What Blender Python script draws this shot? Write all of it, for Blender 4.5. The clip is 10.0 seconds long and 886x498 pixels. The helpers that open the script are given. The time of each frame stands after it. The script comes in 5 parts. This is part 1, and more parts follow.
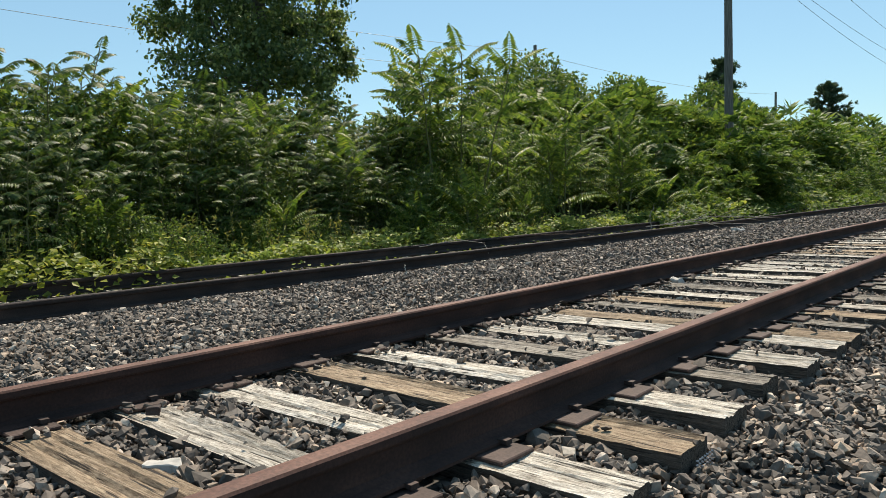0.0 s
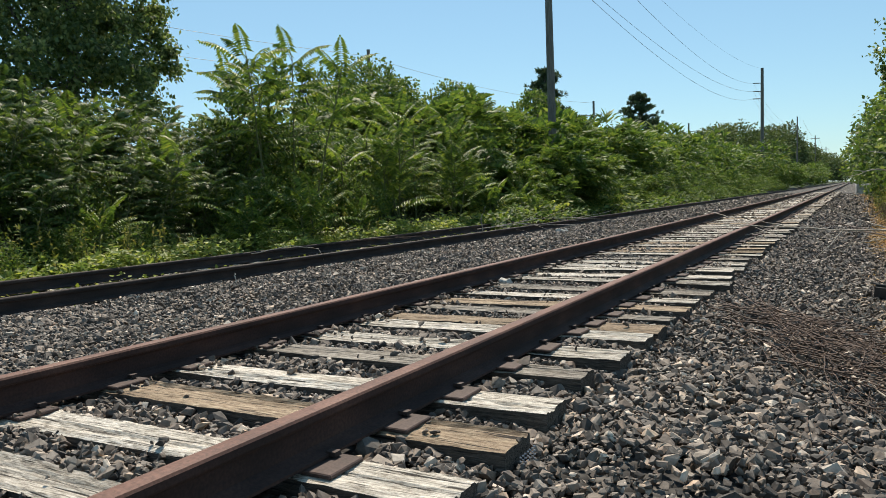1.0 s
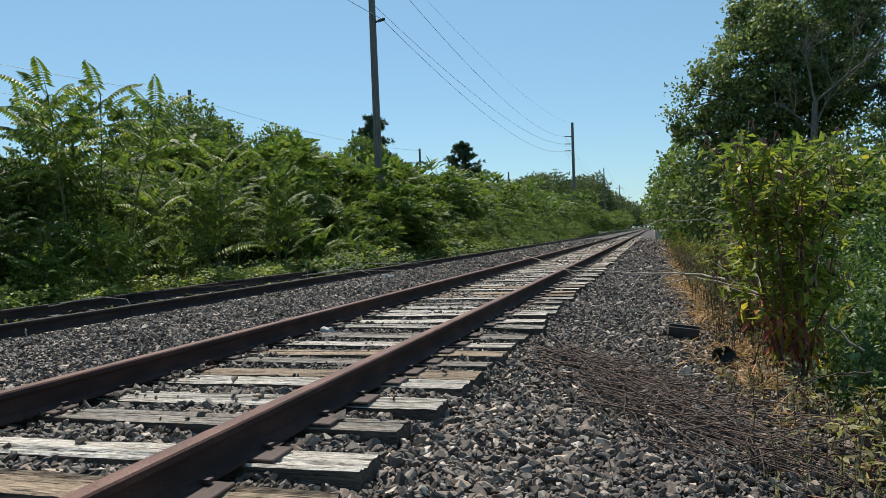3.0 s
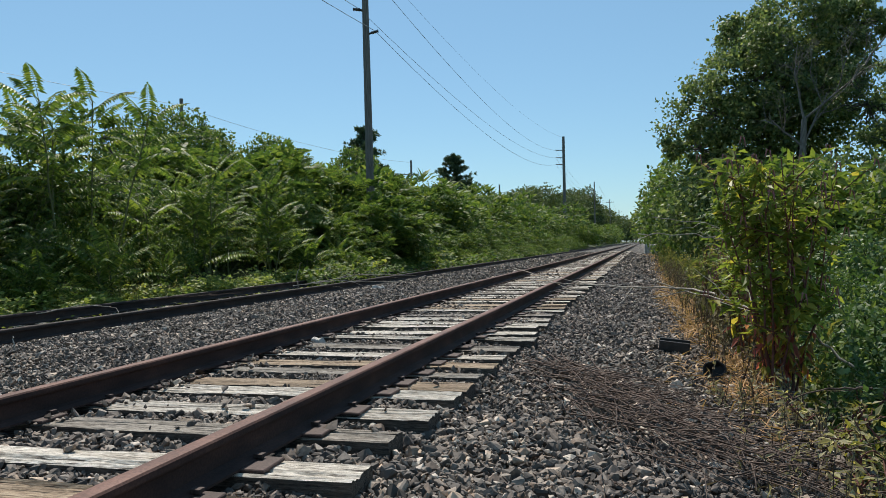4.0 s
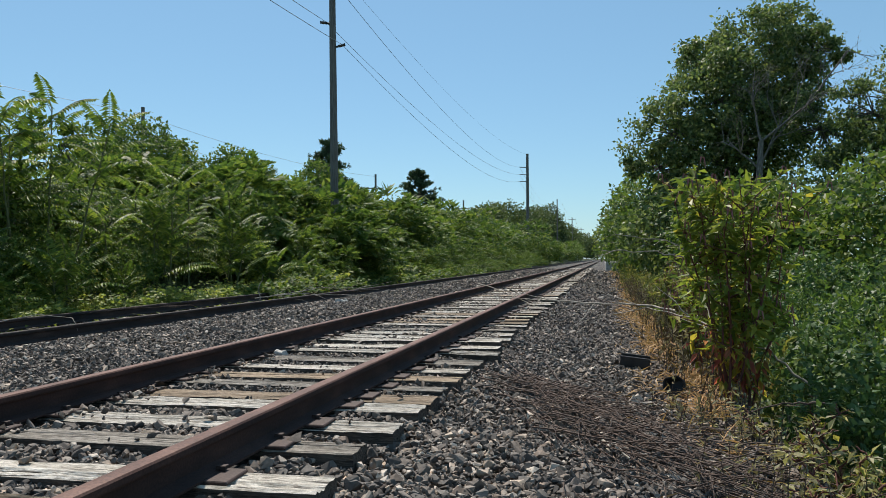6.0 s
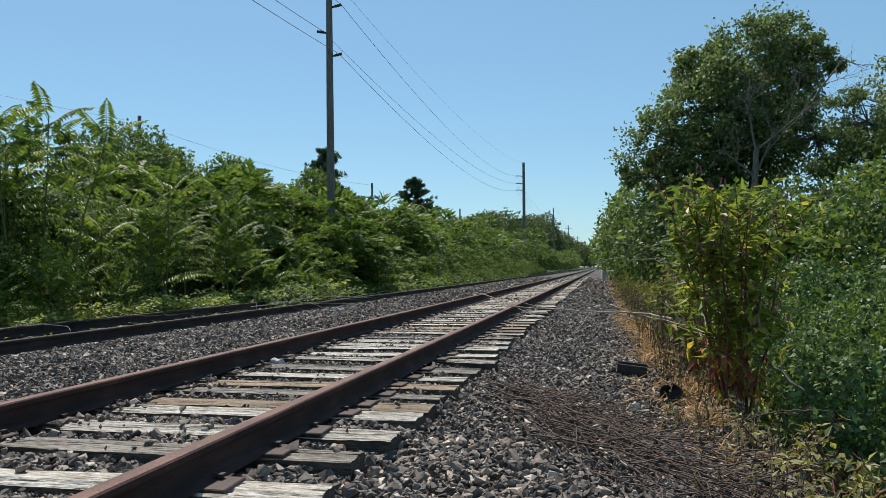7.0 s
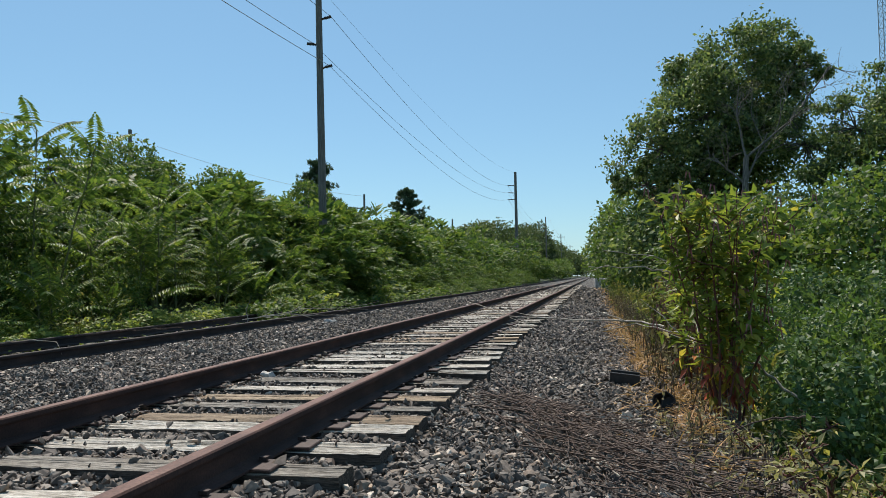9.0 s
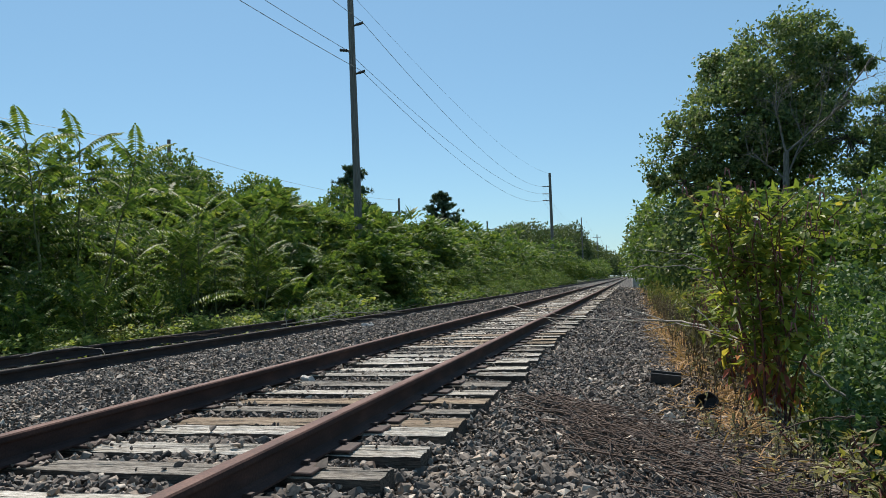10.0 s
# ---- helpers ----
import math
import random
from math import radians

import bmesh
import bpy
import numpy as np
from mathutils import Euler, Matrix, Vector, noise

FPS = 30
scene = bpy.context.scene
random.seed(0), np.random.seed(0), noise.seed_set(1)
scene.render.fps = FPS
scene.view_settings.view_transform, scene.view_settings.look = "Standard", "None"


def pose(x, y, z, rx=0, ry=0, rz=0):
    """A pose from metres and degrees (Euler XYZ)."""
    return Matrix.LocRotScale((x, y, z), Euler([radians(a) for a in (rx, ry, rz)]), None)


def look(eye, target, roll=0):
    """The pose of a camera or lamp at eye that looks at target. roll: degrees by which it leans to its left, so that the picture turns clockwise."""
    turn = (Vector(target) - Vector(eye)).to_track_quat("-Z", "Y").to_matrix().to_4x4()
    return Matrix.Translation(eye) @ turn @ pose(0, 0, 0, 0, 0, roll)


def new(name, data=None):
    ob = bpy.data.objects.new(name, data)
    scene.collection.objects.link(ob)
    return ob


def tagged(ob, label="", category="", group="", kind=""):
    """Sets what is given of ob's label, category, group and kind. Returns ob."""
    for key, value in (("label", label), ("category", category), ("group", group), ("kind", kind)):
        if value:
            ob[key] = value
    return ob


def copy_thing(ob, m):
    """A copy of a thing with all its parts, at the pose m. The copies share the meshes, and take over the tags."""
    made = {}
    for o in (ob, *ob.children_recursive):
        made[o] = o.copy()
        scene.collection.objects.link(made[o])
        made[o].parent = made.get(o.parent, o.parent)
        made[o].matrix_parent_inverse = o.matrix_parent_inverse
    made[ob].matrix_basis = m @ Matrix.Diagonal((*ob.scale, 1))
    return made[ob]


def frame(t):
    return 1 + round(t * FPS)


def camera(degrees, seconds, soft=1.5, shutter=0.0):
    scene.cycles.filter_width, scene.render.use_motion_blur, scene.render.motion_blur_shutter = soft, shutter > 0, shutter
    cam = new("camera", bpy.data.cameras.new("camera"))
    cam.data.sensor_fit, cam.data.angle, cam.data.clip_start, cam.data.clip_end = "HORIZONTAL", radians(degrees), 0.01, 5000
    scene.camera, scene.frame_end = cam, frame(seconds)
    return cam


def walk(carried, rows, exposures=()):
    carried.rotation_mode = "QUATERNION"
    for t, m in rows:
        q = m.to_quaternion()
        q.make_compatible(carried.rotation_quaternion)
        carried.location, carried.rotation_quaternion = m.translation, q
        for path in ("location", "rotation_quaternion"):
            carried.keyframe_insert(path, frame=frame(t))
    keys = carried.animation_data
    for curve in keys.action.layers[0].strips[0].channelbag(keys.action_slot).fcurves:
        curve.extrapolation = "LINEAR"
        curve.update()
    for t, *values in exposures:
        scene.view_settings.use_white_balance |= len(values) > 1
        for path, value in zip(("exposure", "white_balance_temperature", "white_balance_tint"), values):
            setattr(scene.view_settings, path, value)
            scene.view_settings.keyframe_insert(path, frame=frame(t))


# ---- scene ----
cam = camera(61.0, 10.0, soft=0.75)
PATH = [
    (0, (2.278, 0.041, 0.857), (0.967, 1.545, 0.715), -1.5),
    (0.5, (2.298, 0.061, 0.857), (1.221, 1.74, 0.712), -0.9),
    (1, (2.302, 0.083, 0.869), (1.342, 1.832, 0.724), -1.9),
    (1.5, (2.307, 0.118, 0.877), (1.511, 1.949, 0.758), -2.1),
    (2, (2.327, 0.15, 0.881), (1.7, 2.046, 0.773), -2.2),
    (2.5, (2.348, 0.16, 0.89), (1.786, 2.078, 0.817), -2.1),
    (4, (2.33, 0.153, 0.886), (1.814, 2.086, 0.876), -1.2),
    (4.5, (2.317, 0.131, 0.878), (1.81, 2.065, 0.874), -0.4),
    (5, (2.319, 0.114, 0.878), (1.831, 2.054, 0.887), -0.4),
    (5.5, (2.32, 0.126, 0.879), (1.884, 2.078, 0.898), -0.4),
    (7, (2.315, 0.113, 0.873), (1.904, 2.07, 0.924), -0.4),
    (7.5, (2.319, 0.138, 0.876), (1.916, 2.096, 0.942), -0.9),
    (8, (2.331, 0.137, 0.874), (1.936, 2.096, 0.945), -1.1),
    (8.5, (2.331, 0.139, 0.874), (1.933, 2.098, 0.946), -0.9),
    (9, (2.332, 0.154, 0.871), (1.94, 2.113, 0.949), -1.1),
    (9.5, (2.331, 0.13, 0.869), (1.92, 2.086, 0.95), -1.2),
    (10, (2.324, 0.156, 0.868), (1.841, 2.094, 0.956), -2.0),
]
walk(cam, [(t, look(eye, to, roll)) for t, eye, to, roll in PATH],
     [(0, 0.36, 7350, 10), (1, 0.30, 7150, 10), (2, 0.16, 6900, 10), (2.5, 0.13, 6800, 10), (4, 0.1, 6700, 10), (10, 0.12, 6650, 10)])

# ---------------------------------------------------------------- light
SUN_TO = Vector((-0.34, 0.60, 1.0)).normalized()
world = bpy.data.worlds.new("sky")
scene.world = world
world.use_nodes = True
wn = world.node_tree.nodes
sky = wn.new("ShaderNodeTexSky")
sky.sky_type = "NISHITA"
sky.sun_disc = False
sky.sun_elevation = math.asin(SUN_TO.z)
sky.sun_rotation = math.atan2(SUN_TO.x, SUN_TO.y)
sky.altitude = 100
sky.air_density = 1.0
sky.dust_density = 0.25
sky.ozone_density = 1.6
haze = wn.new("ShaderNodeMix")
haze.data_type, haze.blend_type = "RGBA", "MULTIPLY"
haze.inputs[0].default_value = 1.0
haze.inputs[7].default_value = (0.80, 1.005, 1.075, 1)
world.node_tree.links.new(sky.outputs[0], haze.inputs[6])
even = wn.new("ShaderNodeMix")
even.data_type = "RGBA"
even.inputs[0].default_value = 0.36
even.inputs[7].default_value = (3.0, 5.9, 8.6, 1)
world.node_tree.links.new(haze.outputs[2], even.inputs[6])
world.node_tree.links.new(even.outputs[2], wn["Background"].inputs["Color"])
wn["Background"].inputs["Strength"].default_value = 0.095
sun = new("sun", bpy.data.lights.new("sun", "SUN"))
sun.data.energy = 5.0
sun.data.angle = radians(0.53)
sun.data.color = (1.0, 0.94, 0.86)
sun.matrix_world = look(SUN_TO * 60, (0, 0, 0))

# ---------------------------------------------------------------- materials
def nodes_of(name):
    m = bpy.data.materials.new(name)
    m.use_nodes = True
    nt = m.node_tree
    return m, nt, nt.nodes["Principled BSDF"]


def put(nt, kind, links=(), **values):
    n = nt.nodes.new("ShaderNode" + kind)
    for k, v in values.items():
        k = k.replace("_", " ")
        for s in n.inputs:
            if s.name.lower() == k.lower():
                s.default_value = v
                break
    for sock, src in links:
        nt.links.new(src, n.inputs[sock])
    return n


def ramp(nt, src, stops):
    r = nt.nodes.new("ShaderNodeValToRGB")
    el = r.color_ramp.elements
    while len(el) < len(stops):
        el.new(0.5)
    for e, (p, c) in zip(el, stops):
        e.position = p
        e.color = (*c, 1)
    nt.links.new(src, r.inputs[0])
    return r.outputs[0]


def mix(nt, fac, a, b, blend="MIX"):
    n = nt.nodes.new("ShaderNodeMix")
    n.data_type = "RGBA"
    n.blend_type = blend
    for sock, v in ((n.inputs[0], fac), (n.inputs[6], a), (n.inputs[7], b)):
        if isinstance(v, bpy.types.NodeSocket):
            nt.links.new(v, sock)
        else:
            sock.default_value = v if isinstance(v, (int, float)) else (*v, 1)
    return n.outputs[2]


def one_random(nt):
    """A value of its own for each object and each loose piece."""
    o = nt.nodes.new("ShaderNodeObjectInfo").outputs["Random"]
    g = nt.nodes.new("ShaderNodeNewGeometry").outputs["Random Per Island"]
    a = nt.nodes.new("ShaderNodeMath")
    a.operation = "ADD"
    nt.links.new(o, a.inputs[0])
    nt.links.new(g, a.inputs[1])
    f = nt.nodes.new("ShaderNodeMath")
    f.operation = "FRACT"
    nt.links.new(a.outputs[0], f.inputs[0])
    return f.outputs[0]


def coords(nt, scale=(1, 1, 1), which="Object"):
    c = nt.nodes.new("ShaderNodeTexCoord")
    m = nt.nodes.new("ShaderNodeMapping")
    m.inputs["Scale"].default_value = scale
    nt.links.new(c.outputs[which], m.inputs[0])
    return m.outputs[0]


def bump(nt, bsdf, height, strength=0.4, distance=0.01):
    b = put(nt, "Bump", [("Height", height)], Strength=strength, Distance=distance)
    nt.links.new(b.outputs[0], bsdf.inputs["Normal"])


def leaf_material(name, stops, gloss=0.5, through_light=0.28, bright=1.6, lift=1.3, shine=0.22, tone=(1.52, 1.1, 1.3)):
    m, nt, b = nodes_of(name)
    stops = [(p, (c[0] * lift * tone[0], c[1] * lift * tone[1], c[2] * lift * tone[2])) for p, c in stops]
    rnd = one_random(nt)
    col = ramp(nt, rnd, stops)
    n = put(nt, "TexNoise", [("Vector", coords(nt))], Scale=1.3, Detail=2.0)
    shade = ramp(nt, n.outputs[0], [(0.3, (0.75, 0.78, 0.7)), (0.7, (1.15, 1.1, 1.0))])
    col = mix(nt, 1.0, col, shade, "MULTIPLY")
    nt.links.new(col, b.inputs["Base Color"])
    b.inputs["Roughness"].default_value = gloss
    b.inputs["Specular IOR Level"].default_value = shine
    tr = put(nt, "BsdfTranslucent")
    warm = mix(nt, 1.0, col, (bright * 0.95, bright, bright * 0.65), "MULTIPLY")
    nt.links.new(warm, tr.inputs["Color"])
    ms = put(nt, "MixShader", [(1, b.outputs[0]), (2, tr.outputs[0])])
    ms.inputs[0].default_value = through_light
    nt.links.new(ms.outputs[0], nt.nodes["Material Output"].inputs[0])
    return m


def bark_material(name, a, c, scale=(6, 6, 1.2)):
    m, nt, b = nodes_of(name)
    n = put(nt, "TexNoise", [("Vector", coords(nt, scale))], Scale=4.0, Detail=6.0)
    col = ramp(nt, n.outputs[0], [(0.35, a), (0.65, c)])
    nt.links.new(col, b.inputs["Base Color"])
    b.inputs["Roughness"].default_value = 0.85
    bump(nt, b, n.outputs[0], 0.5, 0.02)
    return m


def wood_tie_material(name, dark, mid, light):
    m, nt, b = nodes_of(name)
    v = coords(nt, (5.5, 58, 58))
    o = nt.nodes.new("ShaderNodeObjectInfo").outputs["Random"]
    sh = nt.nodes.new("ShaderNodeVectorMath")
    sh.operation = "ADD"
    cmb = put(nt, "CombineXYZ", [("X", o)])
    nt.links.new(v, sh.inputs[0])
    nt.links.new(cmb.outputs[0], sh.inputs[1])
    grain = put(nt, "TexNoise", [("Vector", sh.outputs[0])], Scale=2.2, Detail=9.0, Roughness=0.72, Distortion=0.5)
    col = ramp(nt, grain.outputs[0], [(0.35, dark), (0.46, mid), (0.63, light)])
    big = put(nt, "TexNoise", [("Vector", coords(nt, (1.5, 4, 4)))], Scale=1.4, Detail=3.0)
    stain = ramp(nt, big.outputs[0], [(0.3, (0.7, 0.66, 0.6)), (0.55, (1.05, 1.03, 1.0))])
    col = mix(nt, 1.0, col, stain, "MULTIPLY")
    fleck = put(nt, "TexNoise", [("Vector", coords(nt, (14, 40, 40)))], Scale=1.5, Detail=6.0, Roughness=0.7)
    wear = ramp(nt, fleck.outputs[0], [(0.36, (0.55, 0.53, 0.5)), (0.52, (1.02, 1.02, 1.02)), (0.7, (1.12, 1.11, 1.1))])
    col = mix(nt, 1.0, col, wear, "MULTIPLY")
    one = ramp(nt, o, [(0.0, (0.85, 0.83, 0.8)), (0.5, (1.05, 1.03, 1.0)), (1.0, (1.2, 1.18, 1.15))])
    col = mix(nt, 1.0, col, one, "MULTIPLY")
    crack = put(nt, "TexNoise", [("Vector", coords(nt, (1.8, 46, 46)))], Scale=1.3, Detail=6.0, Distortion=0.6)
    cr = ramp(nt, crack.outputs[0], [(0.37, (0.08, 0.07, 0.06)), (0.42, (1, 1, 1))])
    col = mix(nt, 1.0, col, cr, "MULTIPLY")
    nt.links.new(col, b.inputs["Base Color"])
    b.inputs["Roughness"].default_value = 0.9
    hh = mix(nt, 1.0, grain.outputs[0], cr, "MULTIPLY")
    bump(nt, b, hh, 0.8, 0.008)
    return m


def rust_material(name, dark, mid, light, rough=0.75):
    m, nt, b = nodes_of(name)
    n1 = put(nt, "TexNoise", [("Vector", coords(nt, (1, 0.35, 1)))], Scale=9.0, Detail=6.0)
    n2 = put(nt, "TexNoise", [("Vector", coords(nt))], Scale=90.0, Detail=4.0)
    col = ramp(nt, n1.outputs[0], [(0.3, dark), (0.5, mid), (0.72, light)])
    sp = ramp(nt, n2.outputs[0], [(0.35, (0.7, 0.65, 0.62)), (0.65, (1.15, 1.1, 1.08))])
    col = mix(nt, 1.0, col, sp, "MULTIPLY")
    nt.links.new(col, b.inputs["Base Color"])
    b.inputs["Roughness"].default_value = rough
    b.inputs["Metallic"].default_value = 0.15
    bump(nt, b, n2.outputs[0], 0.25, 0.003)
    return m


def stone_material(name):
    m, nt, b = nodes_of(name)
    rnd = one_random(nt)
    col = ramp(nt, rnd, [(0.0, (0.038, 0.036, 0.034)), (0.45, (0.098, 0.092, 0.087)), (0.78, (0.185, 0.173, 0.160)),
                         (0.93, (0.33, 0.31, 0.28)), (1.0, (0.60, 0.56, 0.51))])
    scr = nt.nodes.new("ShaderNodeMath")
    scr.operation = "MULTIPLY"
    scr.inputs[1].default_value = 7.31
    nt.links.new(rnd, scr.inputs[0])
    fr = nt.nodes.new("ShaderNodeMath")
    fr.operation = "FRACT"
    nt.links.new(scr.outputs[0], fr.inputs[0])
    hue = ramp(nt, fr.outputs[0], [(0.0, (1.0, 1.0, 1.0)), (0.45, (1.08, 1.0, 0.96)), (0.75, (1.13, 1.0, 0.92)), (0.93, (1.12, 0.98, 0.86)), (1.0, (1.2, 0.95, 0.8))])
    col = mix(nt, 1.0, col, hue, "MULTIPLY")
    n = put(nt, "TexNoise", [("Vector", coords(nt))], Scale=55.0, Detail=5.0)
    sp = ramp(nt, n.outputs[0], [(0.3, (0.65, 0.64, 0.62)), (0.7, (1.25, 1.22, 1.18))])
    col = mix(nt, 1.0, col, sp, "MULTIPLY")
    big = put(nt, "TexNoise", [("Vector", coords(nt))], Scale=0.9, Detail=3.0)
    dust = ramp(nt, big.outputs[0], [(0.35, (0.85, 0.81, 0.77)), (0.65, (1.18, 1.1, 1.0))])
    col = mix(nt, 1.0, col, dust, "MULTIPLY")
    nt.links.new(col, b.inputs["Base Color"])
    b.inputs["Roughness"].default_value = 0.72
    bump(nt, b, n.outputs[0], 0.35, 0.006)
    return m


def ballast_bed_material():
    m, nt, b = nodes_of("ballast_bed")
    v = coords(nt, (1, 1, 1))
    vo = put(nt, "TexVoronoi", [("Vector", v)], Scale=17.0)
    sep = put(nt, "SeparateColor", [("Color", vo.outputs["Color"])])
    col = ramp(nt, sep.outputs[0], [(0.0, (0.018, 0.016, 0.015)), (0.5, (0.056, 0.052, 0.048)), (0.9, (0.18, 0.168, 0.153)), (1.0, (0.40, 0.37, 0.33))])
    # Shade between the stones is put into the colour, darkest at cell edges.
    gap_shade = ramp(nt, vo.outputs["Distance"], [(0.3, (1, 1, 1)), (0.62, (0.3, 0.29, 0.28))])
    col = mix(nt, 1.0, col, gap_shade, "MULTIPLY")
    big = put(nt, "TexNoise", [("Vector", v)], Scale=0.6, Detail=3.0)
    dust = ramp(nt, big.outputs[0], [(0.35, (0.82, 0.79, 0.75)), (0.65, (1.2, 1.12, 1.02))])
    col = mix(nt, 1.0, col, dust, "MULTIPLY")
    nt.links.new(col, b.inputs["Base Color"])
    b.inputs["Roughness"].default_value = 0.85
    inv = nt.nodes.new("ShaderNodeMath")
    inv.operation = "SUBTRACT"
    inv.inputs[0].default_value = 1.0
    nt.links.new(vo.outputs["Distance"], inv.inputs[1])
    bump(nt, b, inv.outputs[0], 0.9, 0.035)
    return m


def ground_material():
    m, nt, b = nodes_of("ground_soil_and_weeds")
    n1 = put(nt, "TexNoise", [("Vector", coords(nt))], Scale=0.35, Detail=6.0)
    n2 = put(nt, "TexNoise", [("Vector", coords(nt))], Scale=7.0, Detail=6.0)
    c1 = ramp(nt, n1.outputs[0], [(0.35, (0.035, 0.055, 0.018)), (0.6, (0.07, 0.085, 0.028))])
    c2 = ramp(nt, n2.outputs[0], [(0.35, (0.5, 0.5, 0.45)), (0.65, (1.2, 1.2, 1.0))])
    col = mix(nt, 1.0, c1, c2, "MULTIPLY")
    nt.links.new(col, b.inputs["Base Color"])
    b.inputs["Roughness"].default_value = 0.95
    bump(nt, b, n2.outputs[0], 0.8, 0.05)
    return m


def plain_material(name, a, c, rough=0.8, scale=12.0, metal=0.0):
    m, nt, b = nodes_of(name)
    n = put(nt, "TexNoise", [("Vector", coords(nt))], Scale=scale, Detail=5.0)
    nt.links.new(ramp(nt, n.outputs[0], [(0.3, a), (0.7, c)]), b.inputs["Base Color"])
    b.inputs["Roughness"].default_value = rough
    b.inputs["Metallic"].default_value = metal
    bump(nt, b, n.outputs[0], 0.3, 0.01)
    return m


SUMAC = leaf_material("sumac_leaf", [(0.0, (0.03, 0.075, 0.018)), (0.5, (0.055, 0.12, 0.022)), (0.85, (0.09, 0.17, 0.03)), (1.0, (0.13, 0.20, 0.04))], 0.5, 0.35, 1.7, 1.25, 0.2)
# Background thickets: green darkened to stand in for the shadow among them.
THICKET_SHADE_LEAF = leaf_material("thicket_leaf", [(0.0, (0.018, 0.048, 0.014)), (0.6, (0.034, 0.080, 0.019)), (1.0, (0.075, 0.13, 0.03))], 0.5, 0.30, 1.6)
CREEPER = leaf_material("creeper_leaf", [(0.0, (0.05, 0.10, 0.028)), (0.6, (0.09, 0.155, 0.038)), (1.0, (0.16, 0.22, 0.055))], 0.5, 0.38, 1.8, 1.6)
SHRUB = leaf_material("shrub_leaf", [(0.0, (0.025, 0.065, 0.016)), (0.6, (0.05, 0.11, 0.022)), (1.0, (0.10, 0.165, 0.035))], 0.55, 0.36, 1.7, 1.35)
VINE = leaf_material("vine_leaf", [(0.0, (0.06, 0.11, 0.02)), (0.6, (0.11, 0.18, 0.03)), (1.0, (0.19, 0.25, 0.04))], lift=1.35)
BRAMBLE = leaf_material("bramble_leaf", [(0.0, (0.022, 0.06, 0.02)), (0.6, (0.04, 0.095, 0.026)), (1.0, (0.085, 0.155, 0.048))], 0.5, 0.26, lift=1.45, shine=0.3)
TREE_LEAF = leaf_material("tree_leaf", [(0.0, (0.02, 0.044, 0.018)), (0.6, (0.037, 0.073, 0.024)), (1.0, (0.08, 0.125, 0.045))], 0.45, 0.36, 1.7, lift=2.1)
FAR_LEAF = leaf_material("far_leaf", [(0.0, (0.03, 0.06, 0.022)), (0.6, (0.045, 0.085, 0.028)), (1.0, (0.065, 0.11, 0.035))], 0.6)
NEEDLE = leaf_material("pine_needle", [(0.0, (0.016, 0.042, 0.024)), (1.0, (0.038, 0.075, 0.038))], 0.6, 0.2, lift=1.7)
POKE_LEAF = leaf_material("pokeweed_leaf", [(0.0, (0.05, 0.10, 0.02)), (0.5, (0.085, 0.145, 0.025)), (0.88, (0.13, 0.19, 0.03)), (1.0, (0.21, 0.22, 0.04))], 0.45, 0.40, 1.9, 1.3)
RED_LEAF = leaf_material("red_leaf", [(0.0, (0.15, 0.05, 0.055)), (0.3, (0.22, 0.085, 0.085)), (0.5, (0.12, 0.10, 0.06)), (0.75, (0.24, 0.24, 0.06)), (1.0, (0.07, 0.11, 0.03))], 0.55, 0.5, 1.7, 1.35, tone=(1.45, 1.12, 0.95))
YELLOW_LEAF = leaf_material("yellow_leaf", [(0.0, (0.09, 0.125, 0.035)), (0.3, (0.15, 0.18, 0.05)), (0.5, (0.14, 0.16, 0.11)), (0.8, (0.22, 0.26, 0.19)), (1.0, (0.27, 0.30, 0.06))], 0.5, lift=1.2, tone=(1.45, 1.12, 0.95))
WITHERED = leaf_material("withered_leaf", [(0.0, (0.07, 0.075, 0.055)), (0.5, (0.15, 0.165, 0.125)), (1.0, (0.30, 0.36, 0.29))], 0.75, 0.3, 1.2, 1.25, tone=(1.45, 1.12, 0.95))
DRY_LEAF = leaf_material("dry_leaf", [(0.0, (0.042, 0.040, 0.028)), (0.6, (0.092, 0.095, 0.068)), (1.0, (0.18, 0.20, 0.16))], 0.7, 0.25, 1.2, 1.2, tone=(1.45, 1.12, 0.95))
STRAW = leaf_material("straw", [(0.0, (0.20, 0.15, 0.08)), (0.6, (0.30, 0.235, 0.14)), (1.0, (0.40, 0.33, 0.21))], 0.7, 0.25, 1.2, 1.0, tone=(1.45, 1.12, 0.95))
WEED = leaf_material("weed_leaf", [(0.0, (0.06, 0.10, 0.025)), (0.6, (0.10, 0.15, 0.035)), (1.0, (0.17, 0.19, 0.06))], 0.6)
BARK = bark_material("grey_bark", (0.05, 0.045, 0.038), (0.16, 0.14, 0.115))
DEAD_BARK = bark_material("dead_bark", (0.09, 0.08, 0.068), (0.20, 0.18, 0.155))
GREEN_STEM = bark_material("green_stem", (0.07, 0.085, 0.03), (0.14, 0.15, 0.06))
RED_STEM = bark_material("red_stem", (0.10, 0.03, 0.03), (0.19, 0.08, 0.05))
TWIG = bark_material("twig_bark", (0.040, 0.025, 0.019), (0.135, 0.088, 0.064))
PALE_TWIG = bark_material("pale_twig", (0.22, 0.19, 0.15), (0.42, 0.38, 0.31))
POLE_WOOD = bark_material("pole_wood", (0.09, 0.082, 0.072), (0.20, 0.185, 0.165), (14, 14, 0.5))
TIE_GREY = wood_tie_material("tie_grey", (0.12, 0.108, 0.095), (0.40, 0.375, 0.335), (0.70, 0.675, 0.63))
